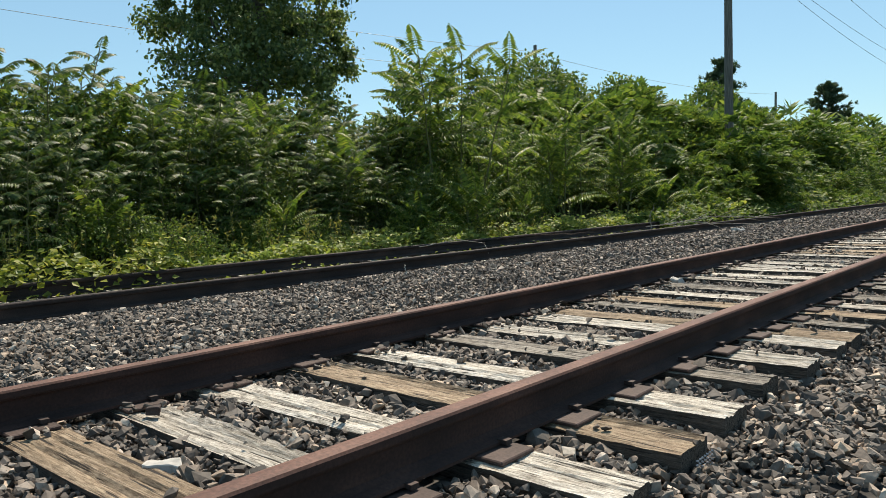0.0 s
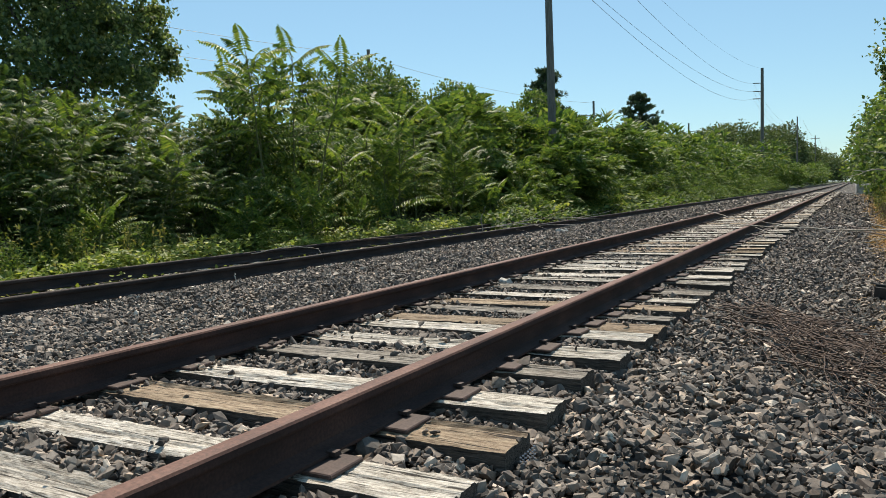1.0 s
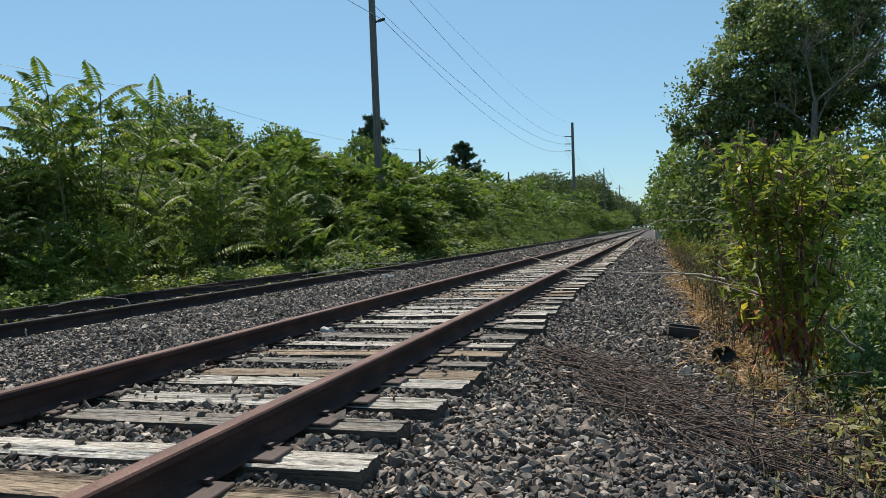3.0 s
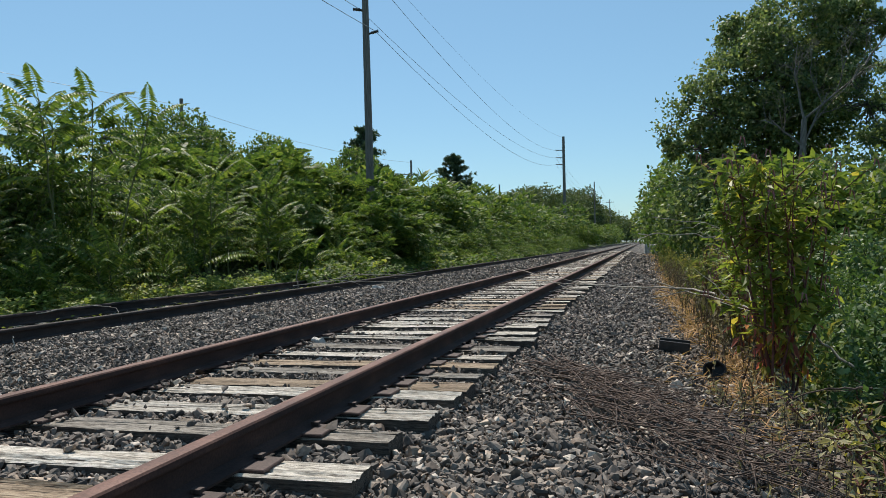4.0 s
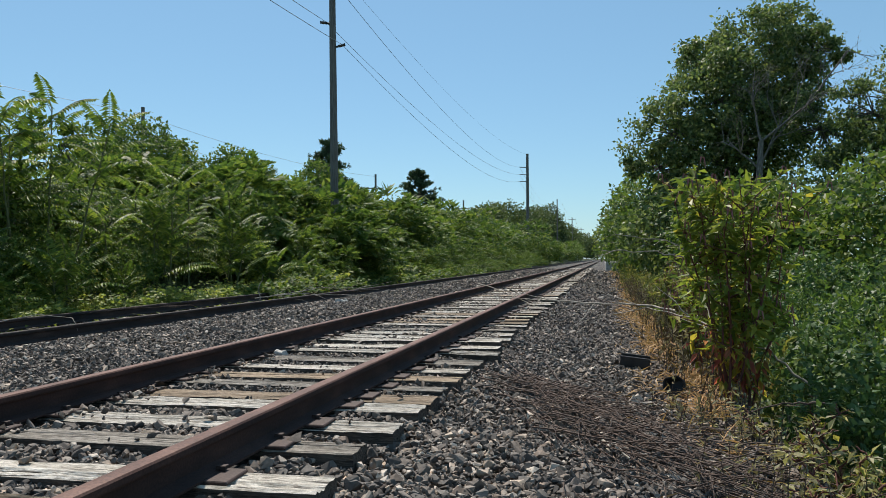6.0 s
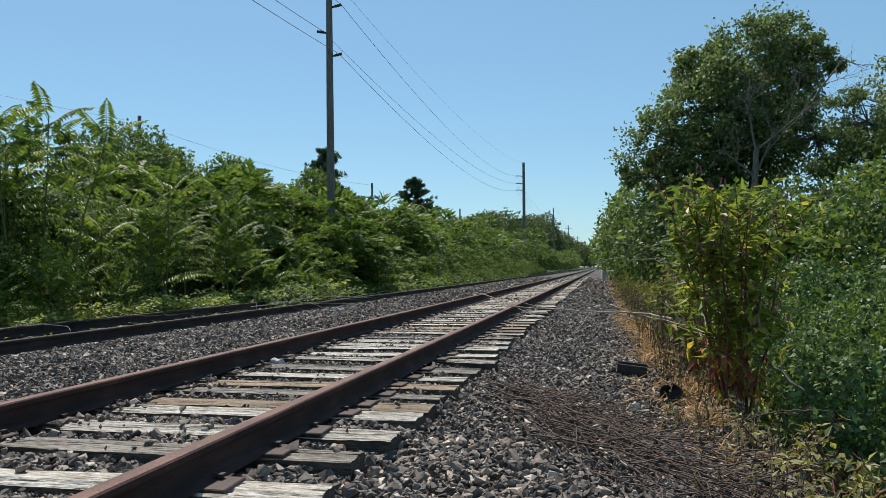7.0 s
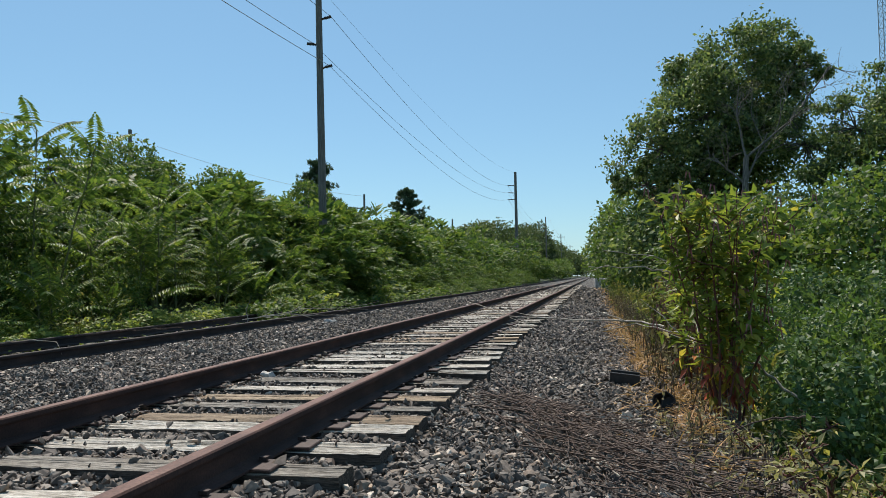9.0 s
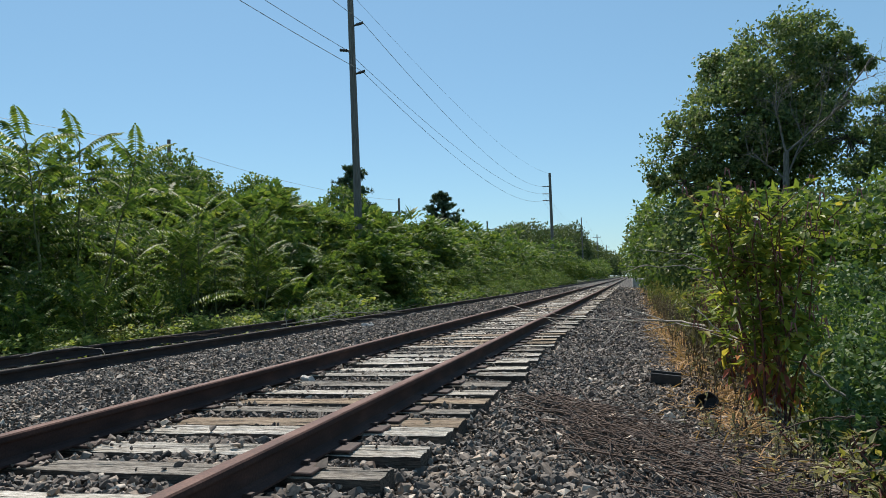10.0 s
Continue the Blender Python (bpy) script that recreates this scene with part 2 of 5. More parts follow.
TIE_BROWN = wood_tie_material("tie_brown", (0.09, 0.06, 0.042), (0.25, 0.185, 0.125), (0.42, 0.345, 0.255))
# Creosote-dark sides, with the shade on them also put into the colour.
TIE_SHADED_SIDE = wood_tie_material("tie_creosote_side", (0.02, 0.017, 0.014), (0.055, 0.046, 0.038), (0.12, 0.10, 0.085))
TIE_DARK = wood_tie_material("tie_dark", (0.05, 0.044, 0.038), (0.19, 0.172, 0.15), (0.38, 0.355, 0.32))
# Rail colours carry light: sides toned down as shaded, worn top raised as sunlit.
RUST = rust_material("rail_rust", (0.024, 0.012, 0.010), (0.042, 0.021, 0.017), (0.078, 0.039, 0.030), 0.85)
WORN_LIT_RUST = rust_material("rail_top_rust", (0.085, 0.040, 0.030), (0.13, 0.064, 0.047), (0.185, 0.10, 0.075), 0.75)
OLD_RUST = rust_material("old_rail_rust", (0.018, 0.013, 0.012), (0.030, 0.021, 0.018), (0.055, 0.037, 0.031), 0.8)
PLATE_RUST = rust_material("plate_rust", (0.032, 0.022, 0.019), (0.055, 0.036, 0.031), (0.09, 0.06, 0.052))
STONE = stone_material("ballast_stone")
BED = ballast_bed_material()
SOIL = ground_material()
IRON = plain_material("black_iron", (0.012, 0.012, 0.012), (0.035, 0.032, 0.03), 0.6)
RUBBER = plain_material("black_rubber", (0.012, 0.012, 0.013), (0.03, 0.03, 0.03), 0.55)
CONCRETE = plain_material("concrete", (0.30, 0.29, 0.27), (0.48, 0.46, 0.43), 0.9, 5.0)
CABLE = plain_material("cable", (0.20, 0.21, 0.22), (0.28, 0.29, 0.30), 0.5)
STEEL = plain_material("galvanised_steel", (0.24, 0.25, 0.27), (0.36, 0.37, 0.39), 0.5, 3.0, 0.3)
PORCELAIN = plain_material("dark_insulator", (0.03, 0.028, 0.03), (0.07, 0.065, 0.065), 0.35)
PALE_STONE = plain_material("pale_stone", (0.34, 0.32, 0.285), (0.55, 0.52, 0.47), 0.8, 30.0)
FLOWER = plain_material("pink_berry_stalk", (0.22, 0.07, 0.08), (0.34, 0.14, 0.12), 0.6)

# ---------------------------------------------------------------- mesh helpers
rng = np.random.default_rng(7)


def mesh_of(name, V, F, smooth=False):
    """A mesh from arrays: V of n x 3, F of m x 3 or m x 4 (or a list of such)."""
    V = np.asarray(V, dtype=np.float32)
    Fs = [np.asarray(f, dtype=np.int32) for f in (F if isinstance(F, list) else [F])]
    Fs = [f for f in Fs if len(f)]
    me = bpy.data.meshes.new(name)
    me.vertices.add(len(V))
    me.vertices.foreach_set("co", V.ravel())
    idx = np.concatenate([f.ravel() for f in Fs])
    counts = np.concatenate([np.full(len(f), f.shape[1], dtype=np.int32) for f in Fs])
    starts = np.concatenate([[0], np.cumsum(counts)[:-1]]).astype(np.int32)
    me.loops.add(len(idx))
    me.loops.foreach_set("vertex_index", idx)
    me.polygons.add(len(counts))
    me.polygons.foreach_set("loop_start", starts)
    me.polygons.foreach_set("use_smooth", np.full(len(counts), smooth, dtype=bool))
    me.update(calc_edges=True)
    me.validate()
    return me


class Heap:
    """Collects pieces of geometry for one mesh."""

    def __init__(self):
        self.v, self.f3, self.f4, self.n = [], [], [], 0

    def add(self, V, F):
        V, F = np.asarray(V, dtype=float), np.asarray(F)
        if not len(V):
            return
        (self.f3 if F.shape[1] == 3 else self.f4).append(F + self.n)
        self.v.append(V)
        self.n += len(V)

    def mesh(self, name, smooth=False):
        fs = [np.concatenate(f) for f in (self.f3, self.f4) if f]
        return mesh_of(name, np.concatenate(self.v), fs, smooth)


def part(name, shape, material, parent=None, label="", smooth=False, kind=""):
    """Links a Heap, a bmesh or a mesh as ONE object under a thing or a part."""
    if isinstance(shape, Heap):
        me = shape.mesh(name, smooth)
    elif isinstance(shape, bmesh.types.BMesh):
        me = bpy.data.meshes.new(name)
        shape.to_mesh(me)
        shape.free()
        if smooth:
            me.polygons.foreach_set("use_smooth", np.ones(len(me.polygons), dtype=bool))
    else:
        me = shape
    if material and not me.materials:
        me.materials.append(material)
    ob = new(name, me)
    if parent:
        ob.parent = parent
    return tagged(ob, label, kind=kind)


def thing(name, label, category, group="", kind="", at=(0, 0, 0)):
    ob = new(name)
    ob.empty_display_size = 0.1
    ob.location = at
    return tagged(ob, label, category, group, kind)


def tube(heap, points, radii, sides=6):
    """A swept limb along points with a radius at each; closed ends."""
    P = np.asarray(points, dtype=float)
    n = len(P)
    T = np.gradient(P, axis=0)
    T /= np.linalg.norm(T, axis=1)[:, None] + 1e-9
    ref = np.array((0.0, 0.0, 1.0)) if abs(T[:, 2]).mean() < 0.8 else np.array((1.0, 0.0, 0.0))
    A = np.cross(T, ref)
    A /= np.linalg.norm(A, axis=1)[:, None] + 1e-9
    B = np.cross(T, A)
    a = np.arange(sides) * 2 * np.pi / sides
    R = np.broadcast_to(np.asarray(radii, dtype=float), (n,))
    V = P[:, None] + R[:, None, None] * (np.cos(a)[None, :, None] * A[:, None] + np.sin(a)[None, :, None] * B[:, None])
    i, j = np.meshgrid(np.arange(n - 1), np.arange(sides), indexing="ij")
    k = (j + 1) % sides
    F = np.stack([i * sides + j, i * sides + k, (i + 1) * sides + k, (i + 1) * sides + j], -1).reshape(-1, 4)
    heap.add(V.reshape(-1, 3), F)


def bent(a, c, bend, n=6):
    """A line of points from a to c that wanders by bend."""
    a, c = np.asarray(a, float), np.asarray(c, float)
    t = np.linspace(0, 1, n)[:, None]
    w = rng.normal(0, bend, (n, 3)).cumsum(0) * 0.5
    w -= w[0] + (w[-1] - w[0]) * t
    return a + (c - a) * t + w


def unit(v):
    return v / (np.linalg.norm(v, axis=-1, keepdims=True) + 1e-9)


# A leaf: a folded blade of six corners; long along x, broad along y.
LEAF_V = np.array([(0, 0, 0), (0.38, 0.5, 0.07), (0.38, 0, -0.03), (0.38, -0.5, 0.07), (1, 0, -0.06)], float)
LEAF_F = np.array([(0, 2, 1), (0, 3, 2), (1, 2, 4), (2, 3, 4)])
BLADE_V = np.array([(0, 0, 0), (0.45, 0.5, 0.05), (0.45, -0.5, 0.05), (1, 0, -0.05)], float)
BLADE_F = np.array([(0, 2, 1), (1, 2, 3)])


def leaves(heap, at, along, up, length, width, fine=True):
    """Many leaves at once: base points, directions, normals, sizes."""
    at, along, up = (np.asarray(x, float) for x in (at, along, up))
    N = len(at)
    if not N:
        return
    X = unit(along)
    Y = unit(np.cross(up, X))
    Z = np.cross(X, Y)
    L = np.broadcast_to(length, (N,))[:, None, None]
    W = np.broadcast_to(width, (N,))[:, None, None]
    LV, LF = (LEAF_V, LEAF_F) if fine else (BLADE_V, BLADE_F)
    V = at[:, None] + LV[None, :, 0:1] * L * X[:, None] + LV[None, :, 1:2] * W * Y[:, None] + LV[None, :, 2:3] * L * Z[:, None]
    F = (LF[None] + (np.arange(N) * len(LV))[:, None, None]).reshape(-1, 3)
    heap.add(V.reshape(-1, 3), F)


def box_shape(sx, sy, sz, bevel=0.01, seg=1):
    bm = bmesh.new()
    bmesh.ops.create_cube(bm, size=1, matrix=Matrix.Diagonal((sx, sy, sz, 1)))
    if bevel:
        bmesh.ops.bevel(bm, geom=bm.edges[:], offset=bevel, segments=seg, affect="EDGES", profile=0.6)
    return bm


# ---------------------------------------------------------------- ground
def bank(x, y):
    """Height of the ground: a flat bed with banks to both sides."""
    x, y = np.asarray(x, float), np.asarray(y, float)
    left = np.clip((-6.6 - x) / 4.0, 0, 1) * 1.0
    right = -0.38 * np.clip((x - 3.1) / 0.8, 0, 1) + 0.35 * np.clip((x - 5.0) / 5.0, 0, 1)
    return -0.16 + left + right - 0.1 * np.clip((x - 1.6) / 1.6, 0, 1)


def make_ground():
    gx = np.concatenate([[-4000, -1200, -300, -90, -40, -20], np.arange(-14, 12.1, 0.4), [16, 24, 50, 120, 400, 1500, 4000]])
    gy = np.concatenate([[-4000, -900, -200, -40, -10], np.arange(-4, 30, 0.6), [35, 42, 50, 65, 90, 140, 250, 500, 1200, 4500]])
    X, Y = np.meshgrid(gx, gy, indexing="ij")
    Z = bank(X, Y) + np.where((X < -6.6) | (X > 3.2), 0.05, 0.0) * np.sin(X * 2.1 + np.sin(Y * 1.3)) * np.cos(Y * 1.7)
    i, j = np.meshgrid(np.arange(len(gx) - 1), np.arange(len(gy) - 1), indexing="ij")
    m = len(gy)
    F = np.stack([i * m + j, (i + 1) * m + j, (i + 1) * m + j + 1, i * m + j + 1], -1).reshape(-1, 4)
    h = Heap()
    h.add(np.stack([X, Y, Z], -1).reshape(-1, 3), F)
    g = part("ground", h, SOIL, smooth=True)
    tagged(g, "dark weedy soil under the trackside growth", "ground", kind="structure")


make_ground()

TIE_Z = 0.03
RAIL_Z = 0.19


def bed_height(x, y):
    """Top of the crushed stone."""
    x, y = np.asarray(x, float), np.asarray(y, float)
    z = np.full(np.broadcast(x, y).shape, -0.03)
    z = np.where(x > 1.0, -0.03 - 0.042 * np.clip((x - 1.0) / 0.35, 0, 1) - 0.118 * np.clip((x - 1.35) / 1.8, 0, 1), z)
    mid = np.exp(-((x + 2.5) / 1.0) ** 2) * 0.03
    z = np.where(x < -0.7, -0.02 + mid - 0.02 * np.clip((-0.7 - x) / 3.4, 0, 1), z)
    z = z - 0.065 * np.clip((-3.55 - x) / 0.55, 0, 1)
    z = np.where(x < -4.2, -0.10, z)
    return z + 0.012 * np.sin(x * 5.3 + y * 2.1) * np.sin(y * 3.7 - x * 1.9)


def make_ballast():
    gx = np.concatenate([np.arange(-6.3, 3.4, 0.1)])
    gy = np.concatenate([[-60, -40, -25, -15, -8], np.arange(-5, 16, 0.12), np.arange(16, 60, 1.0), [80, 120, 200, 350, 700]])
    X, Y = np.meshgrid(gx, gy, indexing="ij")
    edge = np.clip((X - 2.9) / 0.5, 0, 1) * 0.12 + np.clip((-5.9 - X) / 0.4, 0, 1) * 0.12
    Z = bed_height(X, Y) - 0.012 - edge
    i, j = np.meshgrid(np.arange(len(gx) - 1), np.arange(len(gy) - 1), indexing="ij")
    m = len(gy)
    F = np.stack([i * m + j, (i + 1) * m + j, (i + 1) * m + j + 1, i * m + j + 1], -1).reshape(-1, 4)
    h = Heap()
    h.add(np.stack([X, Y, Z], -1).reshape(-1, 3), F)
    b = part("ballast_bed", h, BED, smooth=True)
    return tagged(b, "bed of grey crushed stone under the tracks", "ballast", kind="structure")


BALLAST = make_ballast()

# ---------------------------------------------------------------- tracks
PROFILE = [(-0.068, 0.0), (-0.068, 0.010), (-0.030, 0.019), (-0.010, 0.030), (-0.008, 0.060), (-0.009, 0.098), (-0.014, 0.108), (-0.034, 0.114),
           (-0.036, 0.120), (-0.036, 0.140), (-0.031, 0.148), (-0.018, 0.1505), (0.0, 0.152)]
PROFILE = PROFILE + [(-x, z) for x, z in reversed(PROFILE[:-1])]


def rail_mesh(length, step):
    n = int(length / step) + 1
    P = np.array(PROFILE)
    ys = np.linspace(0, length, n)
    wob = np.sin(ys * 0.21) * 0.004
    V = np.stack([P[None, :, 0] + wob[:, None], np.broadcast_to(ys[:, None], (n, len(P))), np.broadcast_to(P[None, :, 1], (n, len(P)))], -1)
    k = len(P)
    i, j = np.meshgrid(np.arange(n - 1), np.arange(k), indexing="ij")
    q = (j + 1) % k
    F = np.stack([i * k + j, (i + 1) * k + j, (i + 1) * k + q, i * k + q], -1).reshape(-1, 4)
    h = Heap()
    h.add(V.reshape(-1, 3), F)
    me = h.mesh("rail")
    # Faces on the head top take the second, lighter slot.
    top = ((j >= 9) & (j <= 14)).astype(np.int32).ravel()
    me.polygons.foreach_set("material_index", top)
    return me


def tie_mesh(seed, fine, length=2.6, width=0.215, depth=0.17):
    """A weathered sleeper: grooves along the grain, ragged ends."""
    r = np.random.default_rng(seed)
    nx, ny = (40, 15) if fine else (8, 5)
    xs = np.linspace(-length / 2, length / 2, nx)
    ys = np.linspace(-width / 2, width / 2, ny)
    groove = r.normal(0, 0.0022, ny)
    for _ in range(2 if fine else 1):
        groove[r.integers(2, ny - 1)] -= r.uniform(0.006, 0.014) if fine else 0.004
    groove[0] -= 0.005
    groove[-1] -= 0.005
    X, Y = np.meshgrid(xs, ys, indexing="ij")
    wave = np.array([[noise.noise((x * 2.0, y * 18.0, seed * 3.7)) for y in ys] for x in xs])
    Z = groove[None, :] * (0.6 + 0.8 * r.random((nx, 1))) + wave * (0.006 if fine else 0.003)
    X = X + 0.004 * np.array([noise.noise((y * 25, seed, 0.5)) for y in ys])[None, :] * np.sign(X) * (abs(X) > length / 2 - 0.1)
    Y = Y * (1 + 0.03 * np.sin(xs * 3 + seed))[:, None]
    top = np.stack([X, Y, Z], -1).reshape(-1, 3)
    bot = top.copy()
    bot[:, 2] = -depth
    V = np.concatenate([top, bot])
    i, j = np.meshgrid(np.arange(nx - 1), np.arange(ny - 1), indexing="ij")
    a = i * ny + j
    F = [np.stack([a, a + ny, a + ny + 1, a + 1], -1).reshape(-1, 4)]
    N = nx * ny
    ring = [(k * ny) for k in range(nx)] + [(nx - 1) * ny + k for k in range(1, ny)] + [k * ny + ny - 1 for k in range(nx - 2, -1, -1)] + [k for k in range(ny - 2, 0, -1)]
    F.append(np.array([(ring[k], ring[k] + N, ring[(k + 1) % len(ring)] + N, ring[(k + 1) % len(ring)]) for k in range(len(ring))]))
    me = mesh_of("tie", V, F)
    # Side faces take the second slot, the darker creosote-and-shade colour.
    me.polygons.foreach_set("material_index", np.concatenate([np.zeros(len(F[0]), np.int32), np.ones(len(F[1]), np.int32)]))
    return me


def plate_mesh():
    bm = box_shape(0.31, 0.18, 0.016, 0.004)
    me = bpy.data.meshes.new("tie_plate")
    bm.to_mesh(me)
    bm.free()
    return me


def spike_mesh():
    bm = bmesh.new()
    bmesh.ops.create_cube(bm, size=1, matrix=Matrix.Translation((0, 0, 0.015)) @ Matrix.Diagonal((0.016, 0.016, 0.05, 1)))
    bmesh.ops.create_cube(bm, size=1, matrix=Matrix.Translation((-0.006, 0, 0.044)) @ Matrix.Diagonal((0.038, 0.032, 0.014, 1)))
    me = bpy.data.meshes.new("spike")
    bm.to_mesh(me)
    bm.free()
    return me


RAIL_NEAR = rail_mesh(760, 2.0)
RAIL_NEAR.materials.append(RUST)
RAIL_NEAR.materials.append(WORN_LIT_RUST)
RAIL_OLD = RAIL_NEAR.copy()
RAIL_OLD.materials.clear()
RAIL_OLD.materials.append(OLD_RUST)
RAIL_OLD.materials.append(PLATE_RUST)
PLATE, SPIKE = plate_mesh(), spike_mesh()
PLATE.materials.append(PLATE_RUST)
SPIKE.materials.append(PLATE_RUST)

# centre of each sleeper along the track, its middle across, skew, and tone
NEAR_TIES = [(0.62, 0, 1, "g"), (1.08, 0.0, 0, "b"), (1.50, 0.01, -1, "g"), (1.93, 0.01, 0.5, "g"), (2.38, 0.02, 0, "b"), (2.81, -0.01, 0.4, "g"),
             (3.36, -0.05, -0.6, "d"), (3.81, -0.02, 0.3, "g"), (4.30, -0.01, 0.2, "g"), (4.64, 0.0, -0.3, "b"), (5.08, -0.05, 0.2, "d"), (5.40, 0.0, 0, "b"),
             (5.86, -0.02, 0.5, "g"), (6.33, 0.02, -0.4, "d"), (6.92, 0.06, 0.2, "g"), (7.38, 0.03, 0, "g"), (7.84, -0.03, 0.3, "g"), (8.3, 0.0, -0.2, "g")]


def make_main_track():
    t = thing("railway_track", "rusted railway track on weathered grey wooden sleepers", "railway track", kind="structure")
    for sx in (-1, 1):
        r = part("rail", RAIL_NEAR, RUST, t, "brown rusted steel rail")
        r.location = (sx * 0.7525, -60, RAIL_Z - 0.152)
    ys = list(NEAR_TIES) + []
    y = 8.78
    r = random.Random(4)
    while y < 70:
        ys.append((y, r.uniform(-0.05, 0.05), r.uniform(-0.8, 0.8), r.choice("ggggdgb")))
        y += r.uniform(0.43, 0.56)
    ys += [(0.16 - 0.5 * k, 0.0, 0.0, "g") for k in range(24)]
    far = {k: [tie_mesh(100 + i, False) for i in range(3)] for k in "gbd"}
    TONES = {"g": TIE_GREY, "b": TIE_BROWN, "d": TIE_DARK}
    for k in "gbd":
        for me in far[k]:
            me.materials.append(TONES[k])
            me.materials.append(TIE_SHADED_SIDE)
    for n, (y, dx, skew, tone) in enumerate(ys):
        if n < 22:
            me = tie_mesh(n + 1, True, 2.6 + r.uniform(-0.03, 0.03), r.uniform(0.20, 0.235))
            me.materials.append(TONES[tone])
            me.materials.append(TIE_SHADED_SIDE)
        else:
            me = far[tone][n % 3]
        ob = part("tie", me, None, t, "weathered brown wooden sleeper" if tone == "b" else "split grey wooden sleeper")
        ob.matrix_basis = pose(dx, y, TIE_Z - 0.006 + r.uniform(-0.012, 0.008), r.uniform(-1, 1), r.uniform(-0.4, 0.4), skew)
        if abs(y - 2.38) < 0.01:
            he = Heap()
            for i in range(7):
                for j in range(6):
                    tube(he, [(1.318, -0.06 + i * 0.02, -0.10 + j * 0.014), (1.325, -0.06 + i * 0.02, -0.10 + j * 0.014)], [0.004, 0.003], 5)
            part("end_plate", he, STEEL, ob, "toothed metal end plate")
        if y < 30:
            for sx in (-1, 1):
                p = part("tie_plate", PLATE, None, ob, "rusted steel plate")
                p.location = (sx * 0.7525 - dx + sx * 0.012, 0.0, RAIL_Z - 0.152 - TIE_Z + 0.002)
                if y < 9:
                    for kx, ky in ((0.082, 0.05), (-0.082, -0.05)):
                        s = part("spike", SPIKE, None, ob, "rusted track spike")
                        s.matrix_basis = pose(sx * 0.7525 - dx + kx, ky, -0.012, 0, 0, 0 if kx > 0 else 180)


make_main_track()


def make_second_track():
    t = thing("siding_track", "disused dark rusted track sunk in stones and weeds", "railway track", kind="structure")
    for x in (-4.195, -5.70):
        r = part("rail", RAIL_OLD, OLD_RUST, t, "dark rusted old rail")
        r.location = (x, -60, 0.10 - 0.152)
    r = random.Random(9)
    me = [tie_mesh(300 + i, False) for i in range(3)]
    for m in me:
        m.materials.append(TIE_GREY)
        m.materials.append(TIE_SHADED_SIDE)
    y = 0.5
    n = 0
    while y < 40:
        ob = part("tie", me[n % 3], None, t, "half-buried grey wooden sleeper")
        ob.matrix_basis = pose(-4.95 + r.uniform(-0.05, 0.05), y, -0.075 + r.uniform(-0.012, 0.012), 0, 0, r.uniform(-1, 1))
        y += r.uniform(0.5, 0.62)
        n += 1


make_second_track()

# ---------------------------------------------------------------- plants
def frond(hl, hs, base, direction, length, pairs, leaf_len, droop=0.5, fine=True):
    """A feather-like compound leaf: an arching stalk with paired leaflets."""
    d = unit(np.asarray(direction, float))
    n = pairs + 3
    t = np.linspace(0, 1, n)
    P = np.asarray(base)[None] + d[None] * (t * length)[:, None]
    P[:, 2] -= droop * length * t ** 2.2
    tube(hs, P[:: max(1, n // 5)], np.linspace(0.007, 0.002, len(P[:: max(1, n // 5)])), 3)
    T = unit(np.gradient(P, axis=0))
    side = unit(np.cross(T, np.array((0, 0, 1.0))))
    up = np.cross(side, T)
    k = slice(3, n)
    env = np.clip(1.15 - 0.75 * t[k] ** 2.2, 0.3, 1.0)
    twist = rng.normal(0, 0.12, 3)
    for s in (-1, 1):
        al = s * side[k] * 0.85 + T[k] * 0.32 - np.array((0, 0, 0.55)) + rng.normal(0, 0.05, (n - 3, 3))
        leaves(hl, P[k], al, up[k] * 0.7 + s * side[k] * 0.6 + twist + rng.normal(0, 0.08, (n - 3, 3)), leaf_len * env * rng.uniform(0.85, 1.08, n - 3), leaf_len * (0.33 if fine else 0.31), fine)
    leaves(hl, P[-1:], T[-1:], up[-1:], leaf_len * 0.6, leaf_len * 0.22, True)


def make_sumac(height, stems, seed, spread=0.55, bare=0.30, steep=0.45, frond_len=1.0, leaflet=0.165, thick=1.0, even=0.62):
    """A young tree of heaven: upright stems, bare below, with long feather leaves spiralling round the upper part."""
    global rng
    rng = np.random.default_rng(seed)
    t = thing("tree_of_heaven", "young green tree of heaven with long feathery leaves on the bank", "shrub", "saplings on the bank")
    for s in range(stems):
        hs, hl = Heap(), Heap()
        a = s * 2.4 + rng.uniform(0, 1.2)
        hh = height * rng.uniform(even, 0.97) if s else height
        foot = np.array((rng.normal(0, spread * 0.4), rng.normal(0, spread * 0.4), -0.1))
        lean = spread * (0.75 if s else 0.15)
        head = foot + np.array((np.cos(a) * lean, np.sin(a) * lean, hh * 0.78))
        P = bent(foot, head, 0.03, 8)
        tube(hs, P, np.linspace(0.024, 0.010, 8), 5)
        n = int((3.0 * hh * (1 - bare) + 8) * thick)
        for k in range(n):
            u = bare + (1 - bare) * ((k + rng.random()) / n) ** 0.7
            b = np.array([np.interp(u, np.linspace(0, 1, 8), P[:, c]) for c in range(3)])
            az = k * 2.4 + rng.normal(0, 0.2)
            rise = steep + 0.95 * ((u - bare) / (1 - bare)) ** 2.5 + rng.normal(0, 0.1)
            L = frond_len * rng.uniform(0.85, 1.15) * (1.05 - 0.2 * u)
            frond(hl, hs, b, (np.cos(az), np.sin(az), rise), L, rng.integers(13, 16), leaflet * rng.uniform(0.9, 1.1), rng.uniform(0.26, 0.42))
        st = part("stem", hs, GREEN_STEM, t, smooth=True)
        part("foliage", hl, SUMAC, st)
    return t


